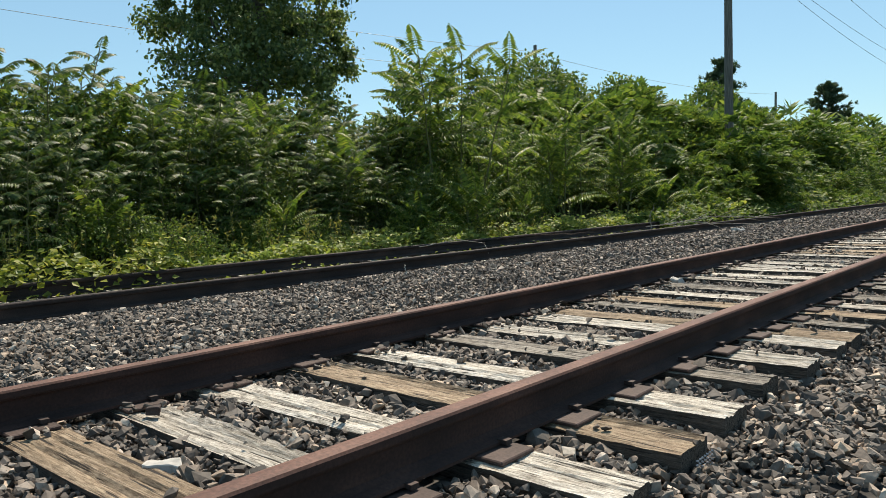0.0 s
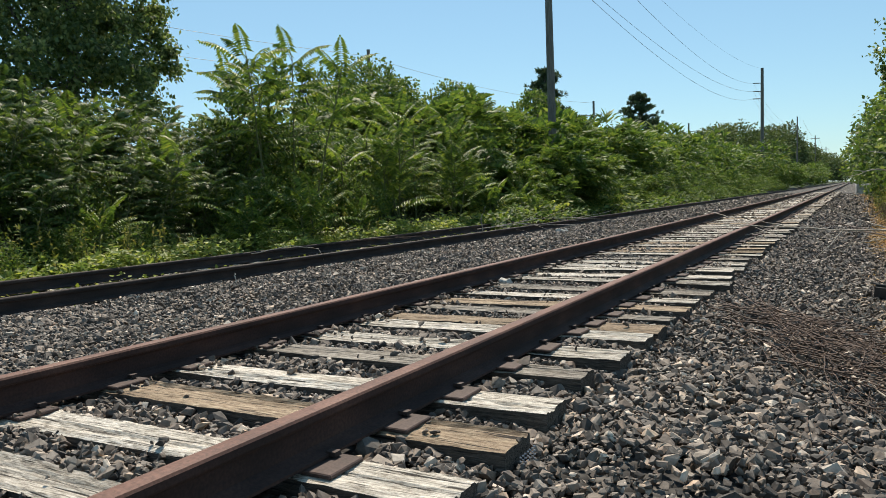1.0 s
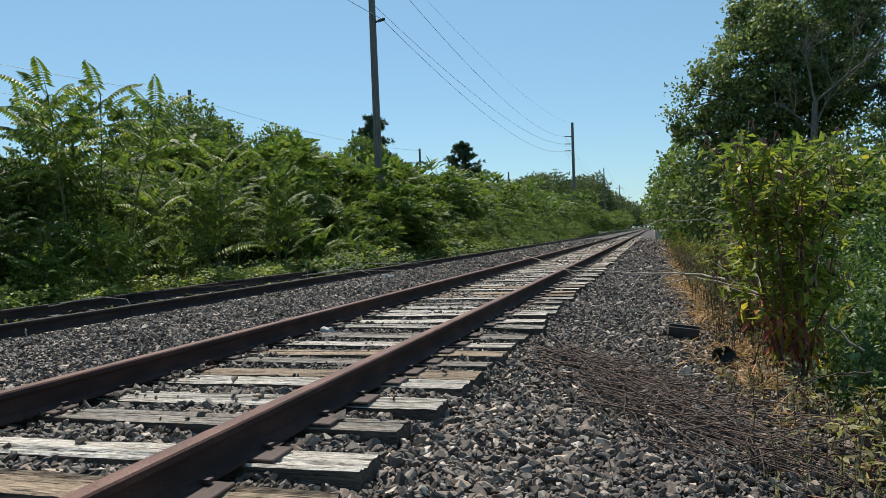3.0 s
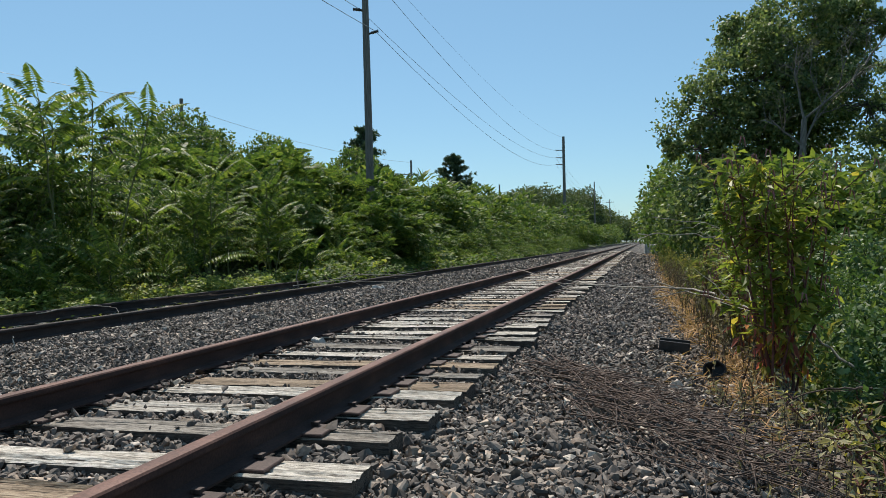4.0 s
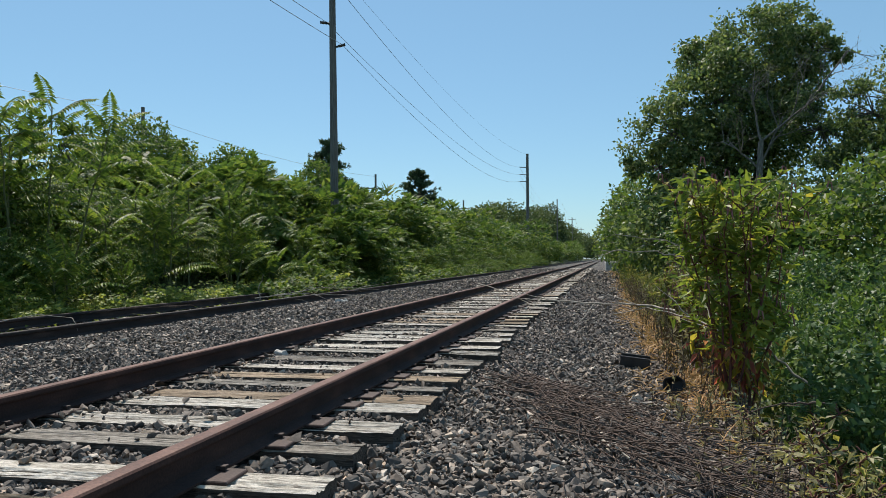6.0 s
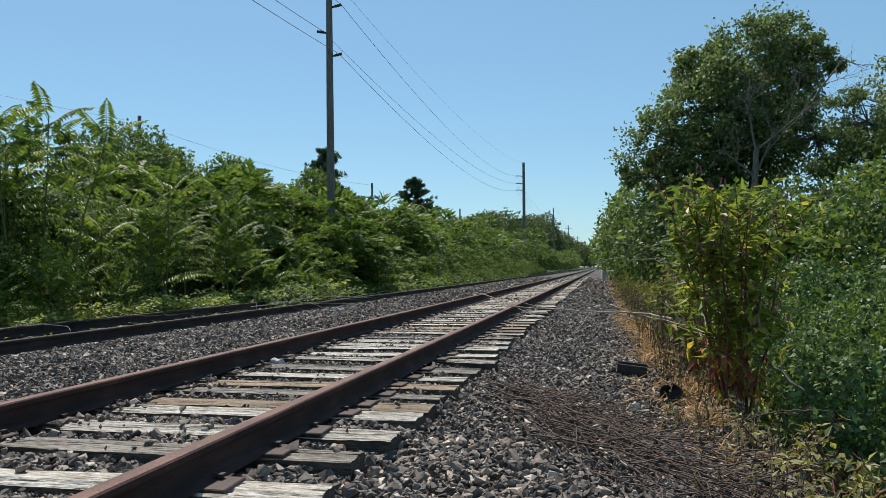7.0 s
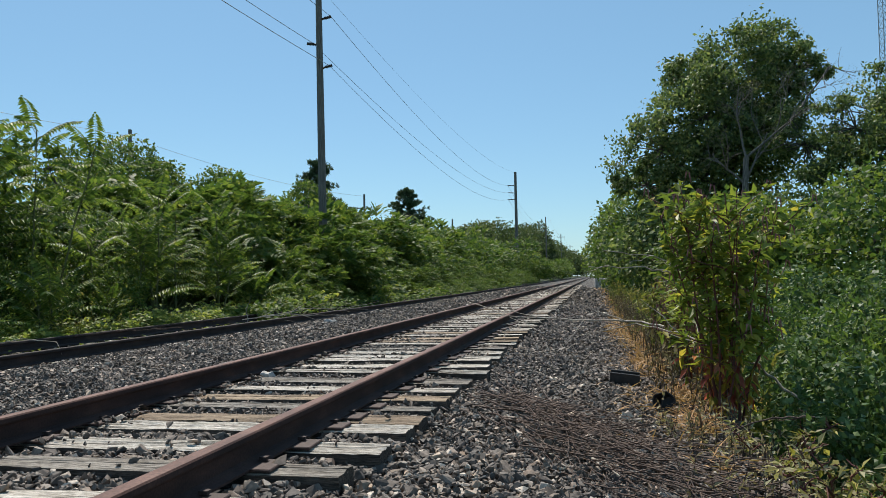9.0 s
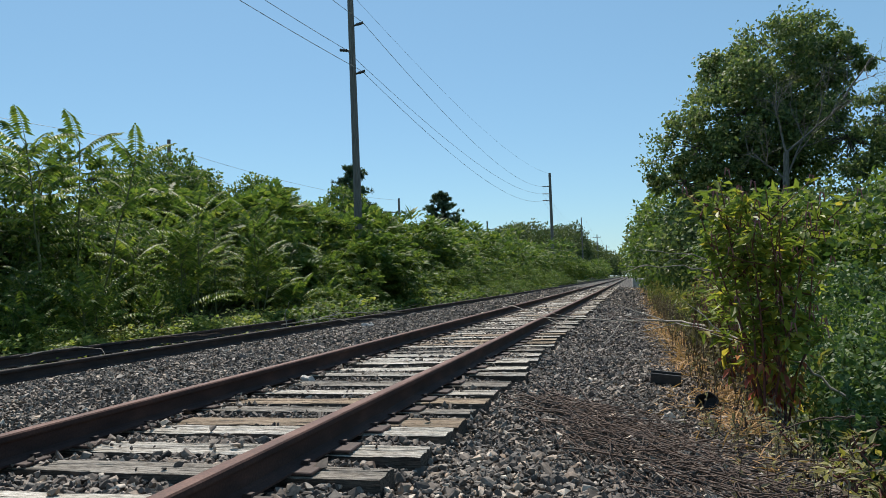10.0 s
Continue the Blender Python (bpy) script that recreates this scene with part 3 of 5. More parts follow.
def make_thicket(height, stems, seed, spread=0.9):
    """A dense clump of young suckers with short feather leaves all the way down."""
    global rng
    rng = np.random.default_rng(seed)
    t = thing("sucker_thicket", "dense clump of leafy green suckers on the bank", "shrub", "thickets on the bank")
    for s in range(stems):
        hs, hl = Heap(), Heap()
        a = s * 2.4 + rng.normal(0, 0.3)
        hh = height * rng.uniform(0.72, 1.0)
        foot = np.array((rng.normal(0, spread * 0.3), rng.normal(0, spread * 0.3), -0.1))
        head = foot + np.array((np.cos(a) * spread * 0.7, np.sin(a) * spread * 0.7, hh * 0.9))
        P = bent(foot, head, 0.03, 8)
        tube(hs, P, np.linspace(0.016, 0.006, 8), 4)
        n = int(12 * hh) + 4
        for k in range(n):
            u = 0.1 + 0.9 * (k + rng.random()) / n
            b = np.array([np.interp(u, np.linspace(0, 1, 8), P[:, c]) for c in range(3)])
            az = k * 2.4 + rng.normal(0, 0.4)
            L = (0.42 + 0.24 * rng.random()) * (1.0 - 0.25 * u)
            frond(hl, hs, b, (np.cos(az), np.sin(az), 0.35 + 0.8 * u ** 2 + rng.normal(0, 0.2)), L, rng.integers(8, 12), 0.10 + 0.03 * rng.random(), 0.4, False)
        st = part("stem", hs, GREEN_STEM, t, smooth=True)
        part("foliage", hl, THICKET_SHADE_LEAF, st)
    return t


def leaf_mass(hl, lobes, count, size, aspect=0.62, fine=False, skin=0.35, flat=0.35):
    """Leaves in a shell of overlapping uneven lobes (centre, radii)."""
    vol = np.array([l[1][0] * l[1][1] * l[1][2] for l in lobes]) ** 0.67
    for (c, r), share in zip(lobes, vol / vol.sum()):
        n = int(count * share)
        d = unit(rng.normal(0, 1, (n, 3)))
        lump = np.array([noise.noise((v[0] * 2.3 + c[0], v[1] * 2.3 + c[1], v[2] * 2.3 + c[2])) for v in d]) * 0.35
        rad = (1 - skin * rng.random(n) ** 1.3) + lump
        p = np.asarray(c) + d * np.asarray(r) * rad[:, None]
        al = d * 0.6 + rng.normal(0, 0.7, (n, 3)) - np.array((0, 0, 0.25))
        up = d * 1.0 + rng.normal(0, flat + 0.15, (n, 3)) + np.array((0, 0, 0.3))
        s = size * rng.uniform(0.65, 1.25, n)
        leaves(hl, p, al, up, s, s * aspect, fine)


def make_shrub(name, label, seed, size, count, leaf, material, group, aspect=0.62, stem=GREEN_STEM, spikes=26):
    """A broad bush of small leaves with shoots standing out of its outline."""
    global rng
    rng = np.random.default_rng(seed)
    t = thing(name, label, "shrub", group)
    hs, hl = Heap(), Heap()
    lobes = []
    for k in range(7):
        c = np.array((rng.normal(0, 0.32) * size[0], rng.normal(0, 0.32) * size[1], rng.uniform(0.3, 0.66) * size[2]))
        r = np.array(size) * rng.uniform(0.26, 0.42) * np.array((1, 1, 0.9))
        lobes.append((c, r))
        tube(hs, bent((c[0] * 0.2, c[1] * 0.2, -0.15), c + np.array((0, 0, r[2] * 0.5)), 0.05, 6), np.linspace(0.02, 0.006, 6), 4)
    leaf_mass(hl, lobes, int(count * 0.8), leaf, aspect)
    n = spikes
    per = max(4, int(count * 0.2 / n))
    for k in range(n):
        c, r = lobes[k % 7]
        d = unit(rng.normal(0, 1, 3) + np.array((0, 0, 0.9)))
        a = c + d * r * 0.85
        e = a + unit(d + np.array((0, 0, 0.6))) * rng.uniform(0.15, 0.4) * size[2] * 0.5
        P = bent(a, e, 0.03, 5)
        tube(hs, P, np.linspace(0.006, 0.002, 5), 3)
        u = rng.random(per)
        at = a + (e - a) * u[:, None]
        al = rng.normal(0, 1, (per, 3)) + np.array((0, 0, 0.3))
        leaves(hl, at, al, np.array((0, 0, 1.0)) + rng.normal(0, 0.3, (per, 3)), leaf * rng.uniform(0.7, 1.1, per), leaf * aspect * 0.9)
    part("branchwork", hs, stem, t, kind="stuff")
    part("foliage", hl, material, t)
    return t


def make_tree(name, label, seed, base, lobes, leaf, count, material, trunk_r=0.16, bark=BARK, clusters=120, category="tree", group="", dense=False):
    """A tapered trunk, limbs to each lobe of the crown, and clusters of leaves with gaps between."""
    global rng
    rng = np.random.default_rng(seed)
    t = thing(name, label, category, group, at=base)
    hs, hl = Heap(), Heap()
    b = np.asarray(base, float)
    L = [(np.asarray(c, float) - b, np.asarray(r, float)) for c, r in lobes]
    top = max(c[2] + 0.5 * r[2] for c, r in L)
    mid = np.mean([c for c, r in L], axis=0)
    trunk = bent((0, 0, -0.3), (mid[0] * 0.8, mid[1] * 0.8, top * 0.85), 0.12, 9)
    tube(hs, trunk, np.linspace(trunk_r, trunk_r * 0.25, 9), 8)
    vol = np.array([r[0] * r[1] * r[2] for c, r in L]) ** 0.67
    vol = vol / vol.sum()
    for (c, r), s in zip(L, vol):
        k = rng.integers(2, 7)
        tube(hs, bent(trunk[k], c, 0.12, 7), np.linspace(trunk_r * 0.45, trunk_r * 0.14, 7), 6)
        n = max(6, int(clusters * s))
        d = unit(rng.normal(0, 1, (n, 3)))
        lump = np.array([noise.noise(tuple(v * 1.9 + c)) for v in d]) * 0.4
        cen = c + d * r * (rng.uniform(0.45, 1.0, n) ** 0.6 + lump)[:, None]
        for q in cen[:: max(1, n // 14)]:
            tube(hs, bent(c, q, 0.06, 5), np.linspace(trunk_r * 0.14, 0.008, 5), 4)
        if dense:
            leaf_mass(hl, [(c, r)], int(count * s), leaf, 0.7, False, 0.3, 0.4)
            continue
        m = max(8, int(count * s / n))
        cr = np.cbrt(r[0] * r[1] * r[2]) * rng.uniform(0.13, 0.26, n)
        p = cen[:, None] + rng.normal(0, 0.55, (n, m, 3)) * cr[:, None, None] * np.array((1.1, 1.1, 0.75))
        p = p.reshape(-1, 3)
        al = rng.normal(0, 0.8, (len(p), 3)) - np.array((0, 0, 0.45))
        up = rng.normal(0, 0.7, (len(p), 3)) + np.array((0, 0, 0.5)) + np.repeat(d, m, axis=0) * 0.5
        sz = leaf * rng.uniform(0.7, 1.25, len(p))
        leaves(hl, p, al, up, sz, sz * 0.6, False)
    part("trunk", hs, bark, t, smooth=True)
    part("crown", hl, material, t)
    return t


def make_pine(label, seed, base, height, width, lean=0.0):
    """A dark conifer with whorls of drooping tufted limbs and an open ragged outline."""
    global rng
    rng = np.random.default_rng(seed)
    t = thing("pine_tree", label, "tree", at=base)
    hs, hl = Heap(), Heap()
    P = bent((0, 0, -0.3), (lean, 0, height), 0.08, 9)
    tube(hs, P, np.linspace(0.22, 0.03, 9), 7)
    z = height * 0.28
    while z < height * 0.97:
        u = z / height
        for k in range(8):
            az = rng.uniform(0, 2 * np.pi)
            R = min(width * (1.02 - u) * rng.choice((0.5, 0.8, 0.95, 1.1)) + 0.15, width * 0.72)
            a = np.array((lean * u, 0, z + rng.normal(0, 0.1)))
            e = a + np.array((np.cos(az) * R, np.sin(az) * R, R * rng.uniform(0.05, 0.55)))
            tube(hs, bent(a, e, 0.04, 5), np.linspace(0.05, 0.012, 5), 4)
            for v in np.arange(0.35, 1.05, 0.13):
                for _ in range(2):
                    c = a + (e - a) * v + rng.normal(0, 0.16, 3) * np.array((1, 1, 0.5))
                    m = 26
                    al = rng.normal(0, 0.7, (m, 3)) + (e - a) / R * 0.7 + np.array((0, 0, 0.7))
                    leaves(hl, c + rng.normal(0, 0.05, (m, 3)), al, rng.normal(0, 1, (m, 3)), rng.uniform(0.22, 0.42, m), 0.075, False)
        z += height * 0.055
    part("trunk", hs, BARK, t, smooth=True)
    part("crown", hl, NEEDLE, t)
    return t


def scatter(kinds, spots, seed):
    """The first of each kind takes a spot itself; the rest are copies."""
    r = random.Random(seed)
    used = set()
    for n, (x, y, s) in enumerate(spots):
        k = kinds[n % len(kinds)]
        z = float(bank(x, y))
        m = Matrix.LocRotScale((x, y, z), Euler((r.uniform(-0.06, 0.06), r.uniform(-0.06, 0.06), r.uniform(0, 6.28))), (s, s, s * r.uniform(0.9, 1.1)))
        if k.name in used:
            copy_thing(k, m @ Matrix.Diagonal((1 / k.scale.x, 1 / k.scale.y, 1 / k.scale.z, 1)))
        else:
            used.add(k.name)
            k.matrix_basis = m


# -- the bank beside the siding
SUMACS = [make_sumac(2.3, 3, 11), make_sumac(2.9, 4, 12, 0.7), make_sumac(1.9, 3, 13), make_sumac(2.6, 3, 14)]
TALL = make_sumac(4.5, 6, 15, 1.15, 0.50, 0.45, 1.25, 0.19, 1.15, 0.84)
TALL.matrix_basis = pose(-8.3, 12.2, float(bank(-8.3, 12.2)) - 0.05, 0, 0, 40) @ Matrix.Diagonal((1, 1, 1.03, 1))
PALM = make_sumac(3.75, 3, 25, 0.55, 0.22, 0.85, 1.2, 0.175, 1.25, 0.6)
PALM.matrix_basis = pose(-6.95, 14.9, float(bank(-6.95, 14.9)), 0, 0, 15)
FOUNTAIN = make_sumac(1.4, 2, 16, 0.15, 0.4, 0.95, 1.15, 0.165, 1.1, 0.7)
FOUNTAIN.matrix_basis = pose(-6.5, 11.0, float(bank(-6.5, 11.0)), 0, 0, 10)
for x, y, s in ((-6.7, 12.9, 0.7), (-6.6, 9.6, 0.75), (-6.6, 19.4, 0.95), (-6.9, 21.6, 0.9), (-7.1, 7.2, 0.7), (-7.2, 4.4, 0.75)):
    copy_thing(FOUNTAIN, Matrix.LocRotScale((x, y, float(bank(x, y))), Euler((0, 0, y * 2)), (s, s, s)))
copy_thing(PALM, Matrix.LocRotScale((-7.1, 17.7, float(bank(-7.1, 17.7))), Euler((0, 0, 2.4)), (1, 1, 0.93)))
scatter(SUMACS, [(-7.6, 13.2, 1.0), (-7.9, 16.5, 1.1), (-7.3, 19.4, 1.0), (-7.9, 8.9, 0.9), (-8.3, 13.8, 1.0), (-8.5, 15.9, 1.0), (-7.7, 21.0, 0.95), (-7.5, 22.6, 0.85),
                 (-8.9, 12.2, 1.1), (-9.3, 17.6, 1.05), (-9.0, 19.4, 0.95), (-8.6, 7.6, 0.95), (-9.8, 9.2, 1.05), (-9.6, 22.4, 1.0),
                 (-8.8, 3.4, 1.0), (-9.0, 5.6, 1.0), (-9.9, 14.6, 1.1)], 3)

THICKETS = [make_thicket(2.2, 7, 17), make_thicket(2.0, 7, 18), make_thicket(2.4, 7, 19)]
spots = []
r = random.Random(5)
for y in np.arange(1.0, 10.4, 1.25):
    spots.append((-7.75 + r.uniform(-0.15, 0.25), y + r.uniform(-0.3, 0.3), r.uniform(0.72, 0.92)))
    spots.append((-8.8 + r.uniform(-0.3, 0.3), y + r.uniform(-0.4, 0.4), r.uniform(0.95, 1.08)))
    spots.append((-10.0 + r.uniform(-0.3, 0.3), y + r.uniform(-0.4, 0.4), r.uniform(1.08, 1.2)))
    spots.append((-11.4, y, 1.28))
for y in np.arange(10.8, 23, 1.6):
    spots.append((-8.9 + r.uniform(-0.2, 0.2), y + r.uniform(-0.4, 0.4), r.uniform(0.85, 1.0)))
    spots.append((-9.7 + r.uniform(-0.4, 0.4), y + r.uniform(-0.5, 0.5), r.uniform(1.0, 1.15)))
    spots.append((-11.2, y, 1.25))
scatter(THICKETS, spots, 6)
SHRUBS = [make_shrub("bank_shrub", "dense green leafy bush on the bank", 21 + i, (1.5, 1.6, 1.6), 4600, 0.075, SHRUB, "bushes on the bank", 0.5) for i in range(3)]
spots = [(-7.1 + r.uniform(-0.2, 0.2), y + r.uniform(-0.5, 0.5), r.uniform(0.42, 0.62)) for y in np.arange(2, 10.5, 1.5)]
spots += [(-7.6, 10.9, 0.8), (-7.7, 12.2, 0.85), (-7.5, 13.4, 0.75), (-6.9, 22.8, 0.5), (-6.8, 24.2, 0.6)]
spots += [(-8.2 + r.uniform(-0.3, 0.3), y + r.uniform(-0.5, 0.5), r.uniform(0.7, 0.9)) for y in np.arange(1.4, 23, 2.0)]
spots += [(-9.7, y, 1.4) for y in (1.0, 3.6, 5.8, 8.0, 12.0, 16.0, 20.0)]
scatter(SHRUBS, spots, 7)

def make_hedge(seed, size, rosettes, pinnate):
    """An overgrown bush: rosettes of drooping compound leaves over a darker inner mass."""
    global rng
    rng = np.random.default_rng(seed)
    t = thing("hedge_bush", "green overgrown bush on the far bank", "shrub", "bushes along the far bank")
    hs, hl = Heap(), Heap()
    lobes = []
    for k in range(8):
        c = np.array((rng.normal(0, 0.34) * size[0], rng.normal(0, 0.34) * size[1], rng.uniform(0.25, 0.66) * size[2]))
        q = np.array(size) * rng.uniform(0.24, 0.42) * np.array((1, 1, 0.9))
        lobes.append((c, q))
        tube(hs, bent((c[0] * 0.2, c[1] * 0.2, -0.15), c + np.array((0, 0, q[2] * 0.5)), 0.05, 6), np.linspace(0.02, 0.006, 6), 4)
    leaf_mass(hl, [(c, q * 0.92) for c, q in lobes], 2200, 0.13, 0.5, skin=0.6)
    for k in range(rosettes):
        c, q = lobes[k % 8]
        d = unit(rng.normal(0, 1, 3) + np.array((0, 0, 0.35)))
        at = c + d * q * (rng.uniform(0.82, 1.12) + 0.3 * noise.noise(tuple(d * 2.1 + c)))
        m = rng.integers(5, 9)
        turn = rng.uniform(0, 6.28)
        size_here = rng.uniform(0.75, 1.25)
        for f in range(m):
            az = turn + f * 6.28 / m + rng.normal(0, 0.2)
            out = unit(np.array((np.cos(az), np.sin(az), 0.35)) + d * 0.9 + rng.normal(0, 0.2, 3))
            L = 0.44 * size_here * rng.uniform(0.75, 1.15)
            s = np.linspace(0.12, 1, 8 if pinnate else 2)
            line = at + out * (s * L)[:, None] - np.array((0, 0, 1.0)) * (0.34 * L * s ** 2)[:, None]
            face = np.cross(out, np.cross((0, 0, 1.0), out)) + rng.normal(0, 0.4, 3)
            if pinnate:
                side = unit(np.cross(face, out))
                for e in (-1, 1):
                    w = L * 0.36 * np.sin(np.clip(s, 0, 1) * 2.5 + 0.35)
                    leaves(hl, line, side * e + out * 0.55 + np.array((0, 0, -0.25)) + rng.normal(0, 0.08, (8, 3)), np.tile(face, (8, 1)), w, L * 0.13, False)
            else:
                leaves(hl, [at, line[0] + (line[1] - line[0]) * 0.45], [out, line[1] - line[0]], [face, face], [L * 0.62, L * 0.6], [L * 0.26, L * 0.22], False)
    part("branchwork", hs, GREEN_STEM, t, kind="stuff")
    part("foliage", hl, SHRUB, t)
    return t


MID = [make_hedge(31 + i, (2.3, 2.6, 2.2), 190, False) for i in range(3)]
MID_NEAR = [make_hedge(36 + i, (2.3, 2.6, 2.2), 170, True) for i in range(2)]
spots = []
y = 21.0
while y < 110:
    g = 1 + (y - 20) / 260
    spots.append((-6.45 + r.uniform(-0.3, 0.3) + 0.3 * (y > 40), y + r.uniform(-0.5, 0.5), r.uniform(0.30, 0.45) * g))
    spots.append((-7.7 + r.uniform(-0.3, 0.3), y + 1.2 + r.uniform(-0.5, 0.5), r.uniform(0.48, 0.64) * g))
    spots.append((-9.3 + r.uniform(-0.5, 0.5), y + r.uniform(-0.8, 0.8), r.uniform(0.68, 0.88) * g))
    spots.append((-12.0 + r.uniform(-0.8, 0.8), y + r.uniform(-0.8, 0.8), r.uniform(1.4, 1.7) * g))
    y += 2.5 * g
spots += [(-7.3, 24.4, 0.8), (-7.7, 26.2, 1.02), (-8.0, 27.8, 1.2), (-7.7, 22.6, 0.8), (-8.5, 29.6, 1.25)]
spots += [(-8.0 - k % 2 * 2.0, 112 + 13 * k, 1.5 + 0.08 * k) for k in range(12)]
scatter(MID_NEAR, [p for p in spots if p[1] < 36], 9)
scatter(MID, [p for p in spots if p[1] >= 36], 8)


def make_cover(name, label, seed, xs, ys, n, height, leaf, material, category="weeds", stems=0):
    """Low creeping growth: many leaves in a loose layer over the ground."""
    global rng
    rng = np.random.default_rng(seed)
    hl = Heap()
    x = rng.uniform(*xs, n)
    y = ys[0] + (ys[1] - ys[0]) * rng.random(n) ** 1.5
    hump = np.array([noise.noise((a * 1.1, c * 0.9, seed)) for a, c in zip(x, y)])
    keep = hump > -0.28
    x, y, hump = x[keep], y[keep], hump[keep]
    z = np.maximum(bank(x, y), -0.13) + height * (0.35 + 0.9 * np.clip(hump + 0.3, 0, 1)) * rng.random(len(x)) ** 0.5
    p = np.stack([x, y, z], -1)
    m = len(p)
    s = leaf * rng.uniform(0.6, 1.25, m) * (1 + y / 60)
    leaves(hl, p, rng.normal(0, 1, (m, 3)) * np.array((1, 1, 0.4)), rng.normal(0, 0.4, (m, 3)) + np.array((0.15, -0.1, 1.0)), s, s * 0.75, True)
    ob = part(name, hl, material)
    return tagged(ob, label, category, kind="stuff")


make_cover("creeping_vines", "low green creepers beside the old rail", 41, (-6.9, -5.75), (4.6, 32), 17000, 0.42, 0.08, CREEPER)
make_cover("creeping_vines", "light green creeping vines climbing the foot of the bank", 46, (-7.0, -6.0), (6.5, 24), 6000, 0.55, 0.075, CREEPER)
make_cover("creeping_vines", "light green vines over the foot of the bushes", 47, (-7.4, -5.7), (19, 42), 9000, 0.7, 0.10, CREEPER)
make_cover("trackside_weeds", "yellow-green weeds along the foot of the bank", 42, (-6.8, -5.2), (17, 80), 9000, 0.55, 0.11, SHRUB)
make_cover("vine_leaves", "bright vine leaves growing over the siding rails", 43, (-6.4, -5.5), (2.0, 4.6), 1300, 0.72, 0.085, VINE)
make_cover("vine_leaves", "bright vine leaves sprouting behind the old rail", 48, (-6.1, -5.75), (4.2, 7.6), 420, 0.30, 0.075, VINE)
make_cover("rail_weeds", "small weeds growing between the siding rails", 44, (-5.6, -4.4), (4.6, 45), 700, 0.16, 0.06, VINE)


def make_stalks(name, label, seed, spots, height, material, leaf, leaf_mat, category="weeds", per=5, leaves_per=14):
    """Upright weed stalks with small leaves up their length."""
    global rng
    rng = np.random.default_rng(seed)
    t = thing(name, label, category)
    hs, hl = Heap(), Heap()
    for x, y in spots:
        for _ in range(per):
            a = np.array((x + rng.normal(0, 0.12), y + rng.normal(0, 0.12), bank(x, y) - 0.03))
            hgt = height * rng.uniform(0.5, 1.1)
            e = a + np.array((rng.normal(0, 0.12), rng.normal(0, 0.12), 1.0)) * hgt
            P = bent(a, e, 0.02, 5)
            tube(hs, P, np.linspace(0.005, 0.0015, 5), 3)
            u = rng.uniform(0.1, 1, leaves_per)
            at = a + (e - a) * u[:, None]
            leaves(hl, at, rng.normal(0, 1, (leaves_per, 3)) + np.array((0, 0, 0.6)), rng.normal(0, 0.5, (leaves_per, 3)) + np.array((0, 0, 1)),
                   leaf * rng.uniform(0.6, 1.2, leaves_per), leaf * 0.35)
    part("stalk_growth", hs, material, t)
    part("foliage", hl, leaf_mat, t)
    return t


r = random.Random(12)
make_stalks("mugwort_weeds", "tall grey-green mugwort stalks at the foot of the bank", 45,
            [(-6.3 + r.uniform(-0.3, 0.2), y + r.uniform(-0.3, 0.3)) for y in list(np.arange(3.0, 8.2, 0.4)) + list(np.arange(10.0, 14, 0.8))], 0.95, GREEN_STEM, 0.08, WEED, per=4, leaves_per=26)

# -- trees behind the bank
make_tree("broadleaf_tree", "dark broadleaf tree standing behind the bank", 51, (-15.0, 12.5, 0.8),
          [((-15, 11.9, 6.8), (2.0, 1.9, 2.0)), ((-14.6, 10.2, 6.5), (1.3, 1.2, 1.2)), ((-15, 13.9, 6.9), (1.6, 1.5, 1.5)), ((-15, 12.6, 8.8), (2.4, 2.2, 1.8)), ((-15, 11.8, 4.9), (2.0, 2.6, 1.3)), ((-15, 14.4, 5.6), (1.3, 1.4, 1.2)), ((-14.6, 12.2, 3.9), (2.2, 3.0, 1.2))],
          0.13, 52000, TREE_LEAF, 0.2, clusters=260)
make_tree("broadleaf_tree", "dark broadleaf tree at the end of the bank", 52, (-15.0, 4.2, 0.8),
          [((-15, 4.4, 6.6), (1.5, 1.6, 1.8)), ((-15, 3.2, 7.8), (1.5, 1.5, 1.5))], 0.17, 6000, TREE_LEAF, 0.16, clusters=60)
make_tree("vine_covered_tree", "rounded tree smothered in green vines", 53, (-16.5, 28.6, 0.8),
          [((-16.5, 28.3, 4.7), (2.3, 2.4, 2.0)), ((-16.2, 25.6, 3.9), (1.7, 1.9, 1.6)), ((-16.5, 29.6, 3.9), (2.0, 2.0, 1.6))], 0.15, 30000, SHRUB, 0.15, clusters=60, dense=True)
make_tree("vine_covered_tree", "rounded tree smothered in green vines", 54, (-16.5, 37.0, 0.8),
          [((-16.4, 36.2, 4.6), (2.0, 2.2, 2.0)), ((-16.4, 39.0, 3.8), (2.0, 2.0, 1.8)), ((-15.8, 41.6, 3.6), (2, 2, 1.6))], 0.18, 23000, SHRUB, 0.15, clusters=60, dense=True)
make_tree("small_tree", "small pale green tree among the bushes", 55, (-13.5, 21.0, 0.8),
          [((-13.5, 19.6, 4.3), (1.0, 1.1, 1.1)), ((-13.3, 17.2, 3.9), (1.0, 1.1, 0.9)), ((-13.5, 21.5, 3.9), (1.0, 1.3, 0.8))], 0.15, 5000, SUMAC, 0.09, clusters=60)
make_tree("broadleaf_tree", "bushy green tree beside the conifer", 56, (-21.5, 62, 0.8),
          [((-21.5, 60.8, 7.0), (2.2, 2.2, 2.2)), ((-21.5, 64, 6.0), (2.2, 2.4, 2.0))], 0.26, 8000, SHRUB, 0.2, clusters=60, dense=True)
